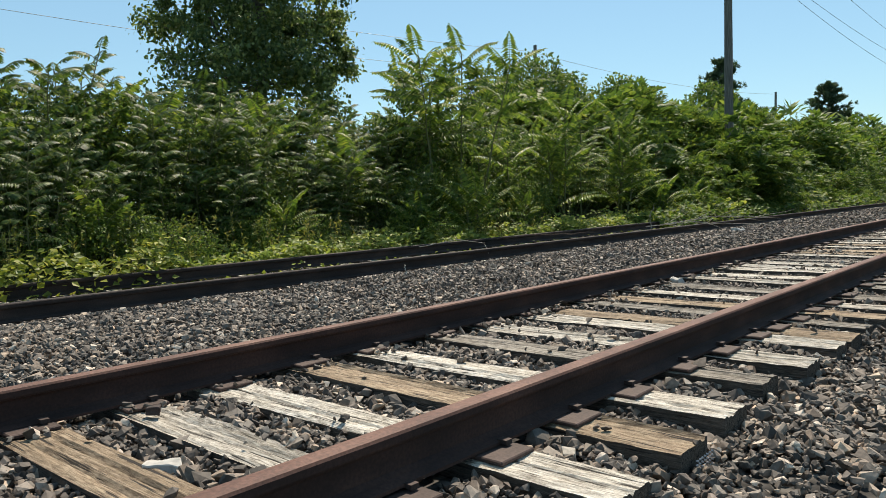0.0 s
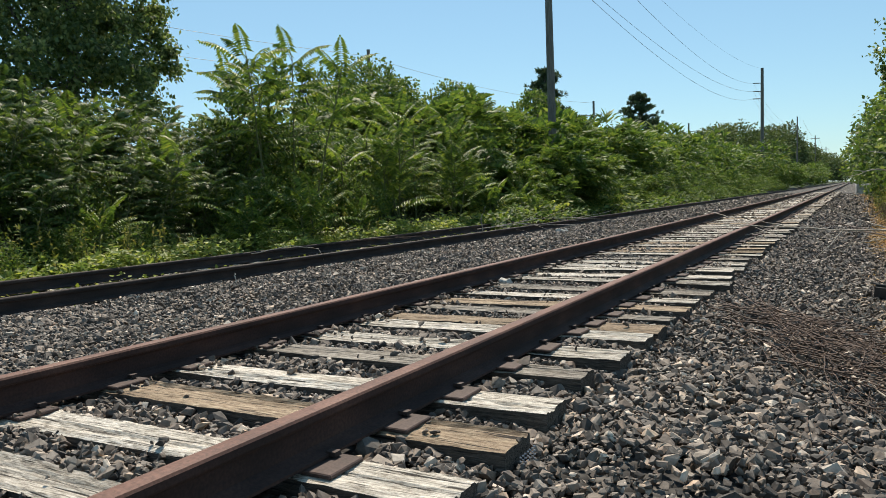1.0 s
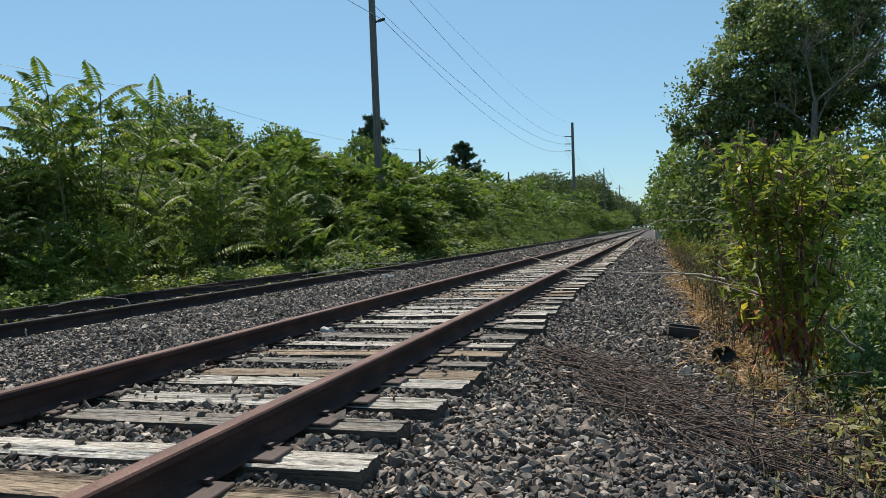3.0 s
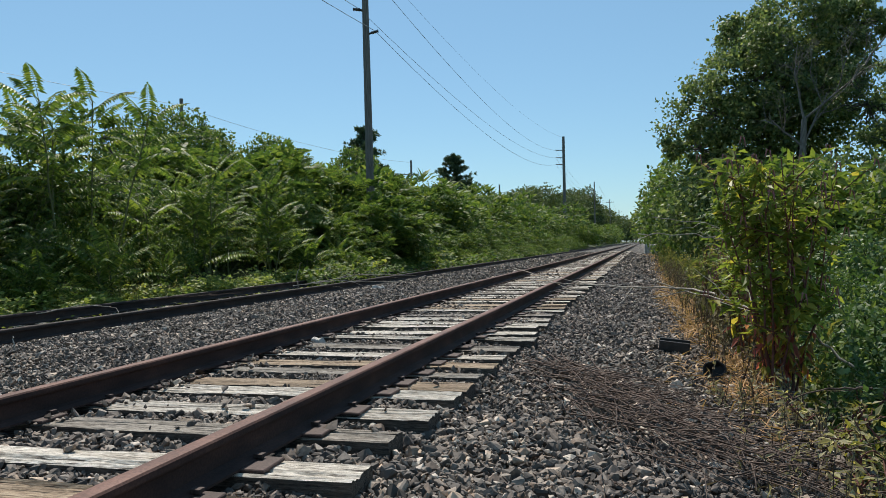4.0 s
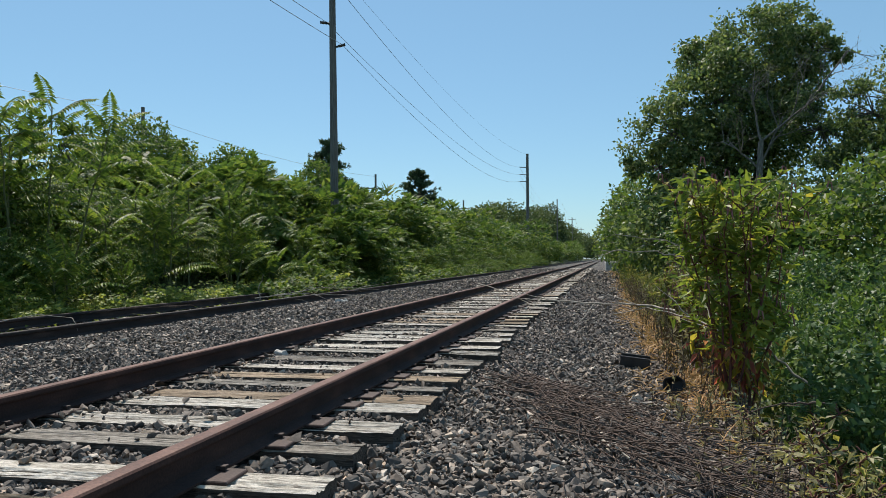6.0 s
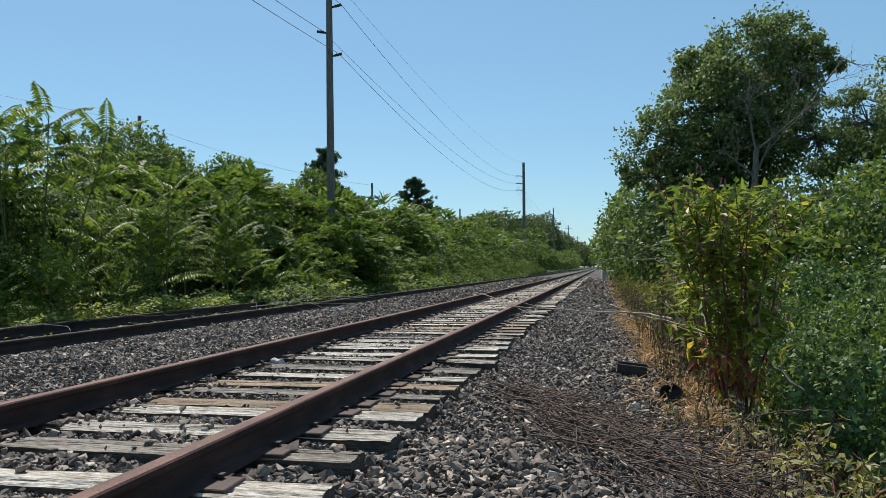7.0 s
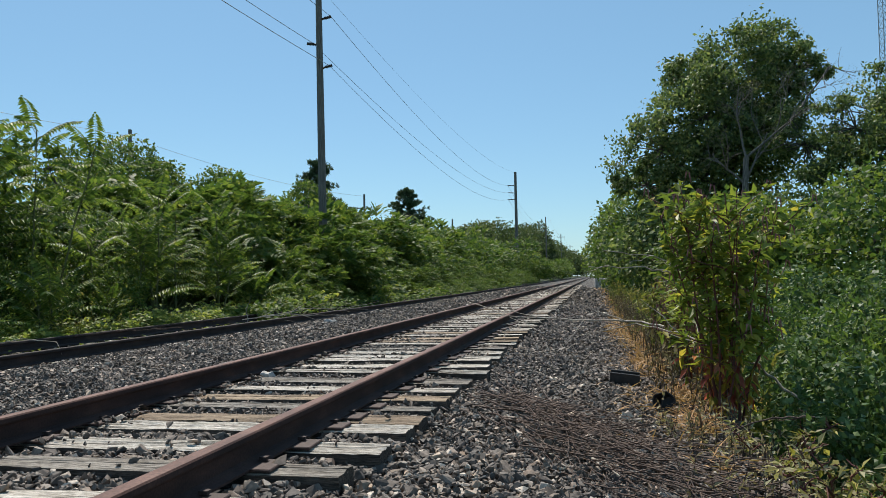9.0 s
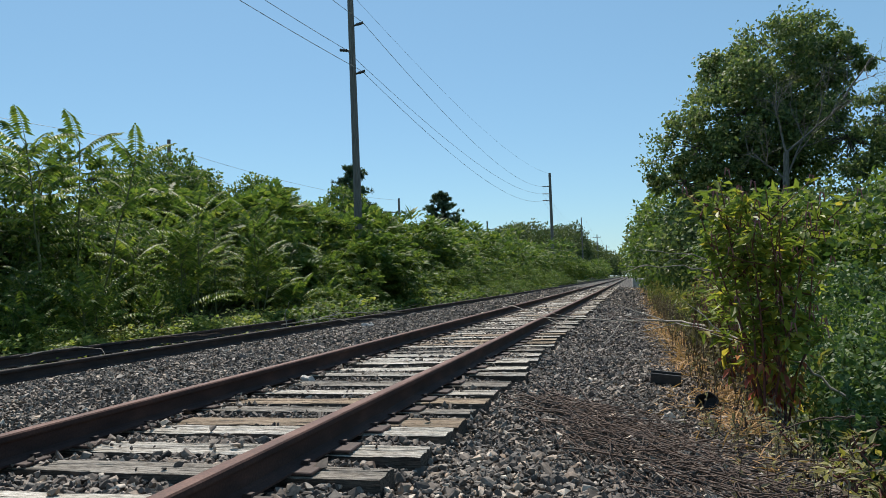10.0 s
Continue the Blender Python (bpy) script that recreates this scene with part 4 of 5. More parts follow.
make_pine("ragged dark conifer behind the bushes", 61, (-23.6, 68.5, 0.8), 11.9, 5.6)
make_pine("dark cone-shaped pine behind the bushes", 62, (-20.3, 91.0, 0.8), 11.3, 7.2)
FAR_TREES = [(-16, 112, 9.2, 4.5), (-15, 126, 10.5, 5), (-15, 146, 12.5, 5.5), (-12.5, 168, 12.5, 5), (-12.5, 190, 14.5, 5.5), (-11, 212, 16.5, 5), (-13, 240, 14, 7),
                                  (-12, 280, 15, 8), (-11, 330, 14, 8), (-9, 400, 14, 9), (-8, 480, 13, 9), (6, 520, 12, 9)]
for i, (x, y, h, w) in enumerate(FAR_TREES):
    x -= 2.5 if 120 < y < 400 else 0
    make_tree("far_tree", "hazy green tree far along the line", 70 + i, (x, y, 0.3),
              [((x, y - 1, h * 0.55), (w, w, h * 0.36)), ((x + 0.8, y + w * 0.5, h * 0.7), (w * 0.7, w * 0.7, h * 0.3)), ((x + w * 0.3, y - w * 0.5, h * 0.38), (w * 0.8, w * 0.8, h * 0.3))],
              0.30 + y * 0.0011, 7000, FAR_LEAF, 0.25, clusters=40, dense=True, group="trees far along the line")

# -- the side of the path
make_tree("cottonwood_tree", "tall dark green cottonwood beside the path", 81, (7.6, 30.5, -0.2),
          [((6.7, 30.2, 6.9), (2.2, 2.2, 2.1)), ((8.4, 30.5, 8.8), (1.9, 2.0, 1.8)), ((5.0, 30, 5.6), (1.7, 1.7, 1.4)), ((6.4, 31, 8.3), (1.6, 1.6, 1.5)),
           ((9.2, 31, 7.2), (1.4, 1.6, 1.7)), ((10.0, 30.6, 8.7), (1.1, 1.3, 1.2)), ((8.4, 30.2, 6.0), (1.8, 1.6, 1.5)), ((7.2, 30.6, 4.7), (2.6, 2.2, 1.6)), ((4.4, 30, 4.3), (1.2, 1.4, 0.8))],
          0.16, 50000, TREE_LEAF, 0.24, clusters=560)
make_tree("broadleaf_tree", "dark broadleaf tree over the bramble bank", 82, (12.2, 27, -0.2),
          [((10.6, 26, 5.4), (1.5, 1.7, 1.4)), ((9.5, 27.5, 5.2), (1.3, 1.5, 1.6)), ((11.6, 27, 6.0), (1.5, 1.7, 1.4)), ((13.3, 27, 6.8), (1.7, 1.8, 1.6)), ((12.2, 26.5, 4.4), (2.4, 2.2, 1.8)), ((15, 27.5, 5.8), (2.0, 2.0, 2.2)), ((10.4, 26, 3.4), (1.7, 1.7, 1.6))],
          0.13, 32000, TREE_LEAF, 0.2, clusters=260)
for i, (x, y, h, w) in enumerate([(6.0, 23, 3.1, 1.7), (5.2, 29, 4.2, 1.9), (4.9, 35, 5.4, 2.2), (4.7, 42, 5.4, 2.3), (4.7, 51, 5.8, 2.5), (4.9, 63, 6.2, 2.7), (5.6, 80, 6.2, 3.0), (5.8, 100, 7.2, 3.4),
                                  (6.0, 130, 8.0, 4.0), (6.2, 170, 8.5, 4.5), (9.5, 20, 3.6, 2.2), (8.0, 24.5, 3.4, 2.0), (13, 21, 4.0, 2.6)]):
    make_tree("edge_tree", "bushy green tree along the path's edge", 90 + i, (x, y, -0.2),
              [((x, y, h * 0.62), (w, w, h * 0.40)), ((x - w * 0.35, y - w * 0.3, h * 0.38), (w * 0.85, w * 0.9, h * 0.34)), ((x + w * 0.5, y, h * 0.45), (w, w, h * 0.38))],
              0.14 + y * 0.0016, 6500 if y < 60 else 3600, TREE_LEAF if i % 2 else SHRUB, 0.09, clusters=50, dense=True, group="trees along the path")

BRAMBLES = [make_shrub("bramble_bush", "dense dark green bramble bush beside the path", 121 + i, (1.2, 1.2, 1.35), 3300, 0.08, BRAMBLE, "brambles beside the path", 0.6) for i in range(3)]
spots = [(4.05, 3.2, 0.62), (4.1, 4.1, 0.75), (4.3, 5.0, 0.95), (4.25, 6.1, 0.95), (4.2, 7.3, 1.0), (4.3, 8.6, 1.0), (4.2, 10.0, 1.05), (4.3, 11.5, 1.1),
         (5.2, 4.2, 1.0), (5.3, 5.6, 1.1), (5.3, 7.2, 1.15), (5.4, 9.0, 1.2), (5.3, 11, 1.2), (4.4, 13.2, 1.1), (4.4, 15.0, 1.1), (4.5, 17, 1.2), (4.5, 19.2, 1.2), (4.4, 21.5, 1.2),
         (6.5, 8, 1.4), (6.6, 11, 1.5), (6.4, 14, 1.6), (6.2, 17, 1.6), (8, 13, 1.7), (8.4, 17, 1.9), (6.6, 5.6, 1.3), (4.7, 25, 1.2), (4.6, 29, 1.2), (4.6, 34, 1.3), (4.5, 40, 1.3), (4.6, 47, 1.4), (4.6, 56, 1.5), (4.7, 68, 1.7)]
scatter(BRAMBLES, [(x, y, s * 0.8) for x, y, s in spots], 14)

# ---------------------------------------------------------------- poles, lines and the mast
def make_pole(name, label, x, y, z0, top, r0, r1, arms, lean=(0, 0), crossarms=(), reach=1.0):
    """A wooden pole with post insulators (height, side) standing off it."""
    t = thing(name, label, "utility pole", "poles along the line" if name == "utility_pole" else "poles behind the trees", at=(x, y, z0))
    h = Heap()
    n = 8
    P = np.linspace((0, 0, -0.5), (lean[0], lean[1], top - z0), n)
    tube(h, P, np.linspace(r0, r1, n), 12)
    tube(h, np.array([(lean[0], lean[1], top - z0 - 0.002), (lean[0], lean[1], top - z0 + 0.02)]), [r1, r1 * 0.2], 12)
    part("shaft", h, POLE_WOOD, t, smooth=True)
    for z, side in arms:
        hb = Heap()
        u = (z - z0) / (top - z0)
        c = np.array((lean[0] * u, lean[1] * u, z - z0))
        s = 0.12 if side > 0 else -0.12
        tube(hb, [c + (s * 0.6, 0, -0.05), c + (s * 2.2, 0, 0.0)], [0.05, 0.045], 8)
        ob = part("bracket", hb, IRON, t, "dark steel bracket")
        hi = Heap()
        k = 9
        xs = np.linspace(s * 2.2, s * 4.6 * reach, k)
        tube(hi, np.stack([c[0] + xs, np.full(k, c[1]), c[2] + np.linspace(0, 0.05, k)], -1), [0.05 if i % 2 else 0.075 for i in range(k)], 8)
        part("insulator", hi, PORCELAIN, ob, "dark ribbed post insulator")
    for z, w in crossarms:
        bm = box_shape(w, 0.12, 0.14, 0.01)
        ob = part("crossarm", bm, POLE_WOOD, t, "wooden crossarm")
        ob.location = (lean[0], 0, z - z0)
        for s in (-0.45, -0.2, 0.2, 0.45):
            hi = Heap()
            tube(hi, [(s * w, 0, 0.07), (s * w, 0, 0.15), (s * w, 0, 0.17), (s * w, 0, 0.27)], [0.02, 0.02, 0.06, 0.03], 6)
            part("insulator", hi, PORCELAIN, ob)
    return t


def make_wire(a, c, sag, radius=0.014, label="grey overhead wire strung between poles"):
    h = Heap()
    n = 28
    t = np.linspace(0, 1, n)[:, None]
    P = np.asarray(a, float) * (1 - t) + np.asarray(c, float) * t
    P[:, 2] -= sag * 4 * (t * (1 - t))[:, 0]
    tube(h, P, np.full(n, radius), 4)
    ob = part("power_line", h, CABLE, smooth=True)
    tagged(ob, label, "power line", "overhead wires")


LINE_X = -8.8
make_pole("utility_pole", "tall weathered grey wooden utility pole above the bushes", LINE_X - 0.27, 30.93, 0.5, 14.3, 0.19, 0.13, [(10.15, 1), (11.2, -1), (12.3, 1)], (-0.1, 0))
make_pole("utility_pole", "tall weathered grey wooden utility pole farther on", LINE_X, 111.8, 0.5, 16.5, 0.26, 0.19, [(12.4, -1), (13.4, -1), (14.5, -1)], reach=2.1)
make_pole("utility_pole", "wooden utility pole far along the line", LINE_X, 183, 0.5, 15.2, 0.19, 0.12, [(12.2, -1), (13.2, -1)], reach=2.1)
make_pole("utility_pole", "distant wooden utility pole with a crossarm", LINE_X, 268, 0.5, 15.6, 0.2, 0.14, [], (0, 0), [(14.6, 2.6)])
make_pole("utility_pole", "distant wooden utility pole with a crossarm", LINE_X + 0.3, 360, 0.5, 15.6, 0.22, 0.15, [], (0, 0), [(14.6, 2.6)])
make_pole("utility_pole", "distant wooden utility pole with a crossarm", LINE_X + 0.6, 450, 0.5, 15.6, 0.24, 0.16, [], (0, 0), [(14.6, 2.6)])
X1, X2 = LINE_X + 0.5, LINE_X - 0.55
A1 = [(X1 - 0.3, 30.9, 12.35), (X2 - 0.1, 30.9, 11.25), (X1 - 0.4, 30.9, 10.2)]
B1 = [(X2 - 0.6, 111.8, 14.55), (X2 - 0.6, 111.8, 13.45), (X2 - 0.6, 111.8, 12.45)]
for a, c, sag in zip(A1, B1, (1.75, 1.6, 1.9)):
    make_wire(a, c, sag)
    make_wire((a[0], -46.0, a[2] + 0.6), a, 1.6)
for a, z in zip(B1, (13.3, 12.3, 11.6)):
    make_wire(a, (X2, 183, z), 1.6)
make_wire((LINE_X - 0.35, 30.9, 13.75), (LINE_X, 111.8, 16.4), 1.5, 0.008, "thin overhead ground wire strung between poles")
make_wire((LINE_X, -46, 14.4), (LINE_X - 0.35, 30.9, 13.75), 1.4, 0.008, "thin overhead ground wire strung between poles")
for y0, y1 in ((183, 268), (268, 360), (360, 450)):
    for s in (-1.1, 1.1):
        make_wire((LINE_X + s, y0, 14.4), (LINE_X + s, y1, 14.8), 1.5, 0.02)

make_pole("distribution_pole", "wooden pole rising behind the trees", -38.9, 61.5, 0.8, 15.0, 0.2, 0.16, [])
make_pole("distribution_pole", "wooden pole with a crossarm behind the trees", -33.0, 114.0, 0.8, 14.4, 0.2, 0.16, [], (0, 0), [(12.2, 2.6)])
make_pole("distribution_pole", "wooden pole with a crossarm far behind the trees", -31.0, 179.0, 0.8, 15.2, 0.22, 0.18, [], (0, 0), [(13.2, 2.6)])
for a, c, z in (((-46, 2), (-38.9, 61.5), 14.6), ((-38.9, 61.5), (-33, 114), 14.3), ((-46, 2), (-38.9, 61.5), 12.6), ((-38.9, 61.5), (-33, 114), 12.4), ((-33, 114), (-31, 179), 12.6)):
    make_wire((*a, z), (*c, z - 0.2), 0.9, 0.016)


def make_mast():
    """A slim three-legged lattice tower."""
    t = thing("radio_mast", "tall slim grey steel lattice mast behind the trees", "radio mast", at=(44.9, 120, 0.1))
    legs = [(0.62 * math.cos(a), 0.62 * math.sin(a)) for a in (0.3, 2.394, 4.488)]
    for x, y in legs:
        h = Heap()
        tube(h, [(x, y, -0.4), (x, y, 62)], [0.06, 0.06], 6)
        part("leg", h, STEEL, t)
    h = Heap()
    for z in np.arange(0, 61, 1.1):
        for i in range(3):
            a, c = legs[i], legs[(i + 1) % 3]
            tube(h, [(*a, z), (*c, z + 1.1)], [0.03, 0.03], 3)
            tube(h, [(*a, z), (*c, z)], [0.025, 0.025], 3)
    part("bracing", h, STEEL, t, kind="stuff")
    for z in (38, 41):
        h = Heap()
        tube(h, [(0.6, -0.2, z), (1.3, -0.4, z), (1.3, -0.4, z + 2.4)], [0.05, 0.05, 0.05], 6)
        part("antenna", h, STEEL, t)


make_mast()

# ---------------------------------------------------------------- beside the path
def rough_block(name, label, category, at, size, material, turn=0, seed=1, lump=0.012):
    bm = bmesh.new()
    bmesh.ops.create_cube(bm, size=1, matrix=Matrix.Diagonal((*size, 1)))
    bmesh.ops.subdivide_edges(bm, edges=bm.edges[:], cuts=3, use_grid_fill=True)
    bmesh.ops.bevel(bm, geom=[e for e in bm.edges if len(e.link_faces) == 2 and e.calc_face_angle(0) > 0.5], offset=min(size) * 0.08, segments=1, affect="EDGES")
    for v in bm.verts:
        v.co += Vector((noise.noise(v.co * 14 + Vector((seed, 0, 0))), noise.noise(v.co * 14 + Vector((0, seed, 3))), noise.noise(v.co * 14 + Vector((5, 0, seed))))) * lump
    ob = part(name, bm, material)
    ob.matrix_basis = pose(*at, 0, 0, turn)
    return tagged(ob, label, category)


rough_block("concrete_block", "pale grey concrete block beside the path", "concrete block", (3.1, 62.4, 0.22), (1.5, 0.9, 0.8), CONCRETE, 8, 3, 0.03)


def make_channel():
    """An old black steel channel end sticking out of the stones."""
    bm = bmesh.new()
    for m in (Matrix.Translation((0, 0, 0.0)) @ Matrix.Diagonal((0.27, 0.16, 0.02, 1)), Matrix.Translation((0, -0.07, 0.04)) @ Matrix.Diagonal((0.266, 0.02, 0.10, 1)),
              Matrix.Translation((0, 0.07, 0.04)) @ Matrix.Diagonal((0.266, 0.02, 0.10, 1))):
        bmesh.ops.create_cube(bm, size=1, matrix=m)
    bmesh.ops.bevel(bm, geom=bm.edges[:], offset=0.003, segments=1, affect="EDGES")
    ob = part("steel_channel", bm, IRON)
    ob.matrix_basis = pose(2.58, 7.32, -0.115, 4, 6, -3)
    tagged(ob, "short black steel channel lying on the stones", "scrap metal")


make_channel()


def make_pot():
    """A crushed black plastic pot lying on its side."""
    n, prof = 18, [(0.0, 0.0), (0.07, 0.0), (0.075, 0.01), (0.095, 0.15), (0.108, 0.155), (0.108, 0.172), (0.098, 0.172), (0.088, 0.15), (0.068, 0.015), (0.0, 0.012)]
    h = Heap()
    P = np.array(prof)
    a = np.arange(n) * 2 * np.pi / n
    squash = 1 + 0.16 * np.sin(2 * a + 0.6) + 0.06 * np.sin(5 * a)
    V = np.stack([P[:, None, 0] * (np.cos(a) * squash)[None], P[:, None, 0] * (np.sin(a) * squash)[None], np.broadcast_to(P[:, None, 1], (len(P), n)) * (1 + 0.1 * np.sin(a))[None]], -1)
    i, j = np.meshgrid(np.arange(len(P) - 1), np.arange(n), indexing="ij")
    k = (j + 1) % n
    h.add(V.reshape(-1, 3), np.stack([i * n + j, i * n + k, (i + 1) * n + k, (i + 1) * n + j], -1).reshape(-1, 4))
    ob = part("plastic_pot", h, RUBBER)
    ob.matrix_basis = pose(2.85, 6.05, -0.095, 74, 10, -25) @ Matrix.Diagonal((0.7, 0.7, 0.7, 1))
    tagged(ob, "crushed black plastic pot lying among dry grass", "pot")


make_pot()
rough_block("pale_rock", "pale broken rock on the grey stones", "rock", (-2.96, 14.73, 0.02), (0.22, 0.15, 0.10), PALE_STONE, 25, 5, 0.05)
rough_block("pale_rock", "small pale rock lying beside the rail", "rock", (-0.60, 6.55, 0.02), (0.10, 0.08, 0.07), PALE_STONE, 5, 6, 0.03)
rough_block("pale_rock", "flat pale rock between two sleepers", "rock", (0.03, 1.22, 0.0), (0.10, 0.065, 0.035), PALE_STONE, 40, 8, 0.03)
rough_block("brown_rock", "small brown rock lying on a sleeper", "rock", (-0.50, 1.47, 0.045), (0.06, 0.05, 0.035), PLATE_RUST, 40, 9, 0.015)


def make_stick(label, pts, radius, material, forks=0, seed=1, name="branch"):
    """A dead branch along points, with side twigs."""
    global rng
    rng = np.random.default_rng(seed)
    h = Heap()
    P = np.array(pts, float)
    u = np.linspace(0, 1, len(P))
    t = np.linspace(0, 1, 16)
    Q = np.stack([np.interp(t, u, P[:, c]) for c in range(3)], -1) + rng.normal(0, radius * 0.7, (16, 3))
    tube(h, Q, np.linspace(radius, radius * 0.35, 16), 6)
    L = np.linalg.norm(P[-1] - P[0])
    for _ in range(forks):
        k = rng.integers(3, 14)
        d = unit(unit(Q[k + 1] - Q[k]) + rng.normal(0, 0.45, 3) * np.array((1, 1, 0.6)))
        e = Q[k] + d * L * rng.uniform(0.12, 0.35)
        tube(h, bent(Q[k], e, 0.02, 6), np.linspace(radius * 0.5, radius * 0.15, 6), 4)
    ob = part(name, h, material, smooth=True)
    return tagged(ob, label, "branch")


make_stick("long dead branch lying across the rail and stones", [(3.35, 8.7, 0.22), (2.9, 10.0, 0.28), (2.0, 11.2, 0.24), (0.72, 12.66, 0.24)], 0.016, PALE_TWIG, 5, 1)
make_stick("bare pale branch arching out of the pokeweed", [(3.5, 6.3, 0.55), (3.1, 6.4, 0.84), (2.73, 6.5, 0.93), (2.28, 6.5, 0.94)], 0.009, PALE_TWIG, 4, 2)
make_stick("bare pale branch arching out of the pokeweed", [(3.4, 6.6, 0.7), (3.05, 6.6, 0.90), (2.82, 6.6, 1.02), (2.4, 6.6, 1.08)], 0.008, PALE_TWIG, 3, 3)
make_stick("dead branch leaning through the weeds", [(3.75, 5.9, -0.05), (3.5, 6.1, 0.18), (3.1, 6.6, 0.36), (2.7, 7.4, 0.42)], 0.011, PALE_TWIG, 3, 4)
make_stick("dead stick lying over the weeds", [(3.52, 4.7, 0.06), (3.28, 4.72, 0.05), (3.0, 4.8, -0.08)], 0.007, TWIG, 2, 5)
make_stick("dead branch lying on the stones", [(2.8, 13.4, -0.02), (2.2, 15.6, 0.06), (1.7, 17.2, 0.05)], 0.012, TWIG, 4, 6)
make_stick("dead branch lying across both rails", [(-0.9, 19.5, 0.25), (0.3, 15.5, 0.22), (1.5, 11.9, 0.02)], 0.010, PALE_TWIG, 3, 7)
make_stick("pale stick standing up beside the old rail", [(-4.25, 13.7, 0.0), (-4.3, 13.75, 0.34), (-4.22, 13.8, 0.6)], 0.010, PALE_TWIG, 2, 8)
make_stick("pale twigs lying over the old rail", [(-4.9, 14.8, 0.10), (-4.1, 15.4, 0.16), (-3.2, 16.6, 0.06)], 0.012, PALE_TWIG, 5, 9)
make_stick("pale forked stick lying over the old rail", [(-4.8, 15.2, 0.10), (-4.1, 16.4, 0.25), (-3.4, 18.8, 0.12)], 0.012, PALE_TWIG, 5, 10)
make_stick("thin pale vine arching over the old rail", [(-5.3, 8.2, 0.10), (-4.9, 8.6, 0.20), (-4.4, 8.6, 0.16), (-4.15, 8.4, 0.02)], 0.007, PALE_TWIG, 0, 11)
make_stick("short white stick standing in the stones", [(-3.48, 6.0, -0.03), (-3.47, 6.0, 0.05), (-3.50, 6.01, 0.11)], 0.010, PALE_STONE, 0, 12)
make_stick("short pale stick on the stones", [(2.28, 4.05, -0.05), (2.36, 3.9, -0.04), (2.42, 3.74, -0.05)], 0.010, PALE_TWIG, 0, 13)
make_stick("thin brown branch lying over the siding rails", [(-5.5, 10.4, 0.10), (-5.0, 10.9, 0.14), (-4.3, 11.6, 0.14)], 0.008, TWIG, 3, 14)


def make_brush_pile():
    global rng
    rng = np.random.default_rng(77)
    t = thing("brush_pile", "heap of thin dead brown twigs lying on the stones", "brush pile")
    kinds = []
    for k in range(8):
        h = Heap()
        L = rng.uniform(0.9, 1.7)
        P = bent((-L / 2, 0, 0), (L / 2, 0, rng.uniform(-0.02, 0.05)), 0.02, 8)
        tube(h, P, np.linspace(0.0044, 0.0014, 8), 4)
        for _ in range(3):
            q = rng.integers(3, 7)
            tube(h, bent(P[q], P[q] + np.array((rng.uniform(0.15, 0.4), rng.normal(0, 0.12), rng.normal(0.02, 0.03))), 0.01, 4), np.linspace(0.0035, 0.0015, 4), 4)
        me = h.mesh("twig", True)
        me.materials.append(TWIG)
        kinds.append(me)
    for n in range(105):
        u = rng.random()
        c = np.array((1.66, 5.75)) * (1 - u) + np.array((2.75, 3.6)) * u
        w = 0.07 + 0.09 * np.sin(np.clip(u, 0, 1) * np.pi) + 0.12 * u
        o = rng.normal(0, w)
        x, y = c + np.array((0.85, 0.53)) * o
        if x > 3.15:
            continue
        lift = max(0.0, 0.13 * (1 - abs(o) / 0.6)) * rng.random()
        ob = part("twig", kinds[n % 8], None, t)
        ob.matrix_basis = pose(x, y, float(bed_height(x, y)) + 0.03 + lift, 0, rng.normal(0, 3), -65 + rng.normal(0, 10))


make_brush_pile()


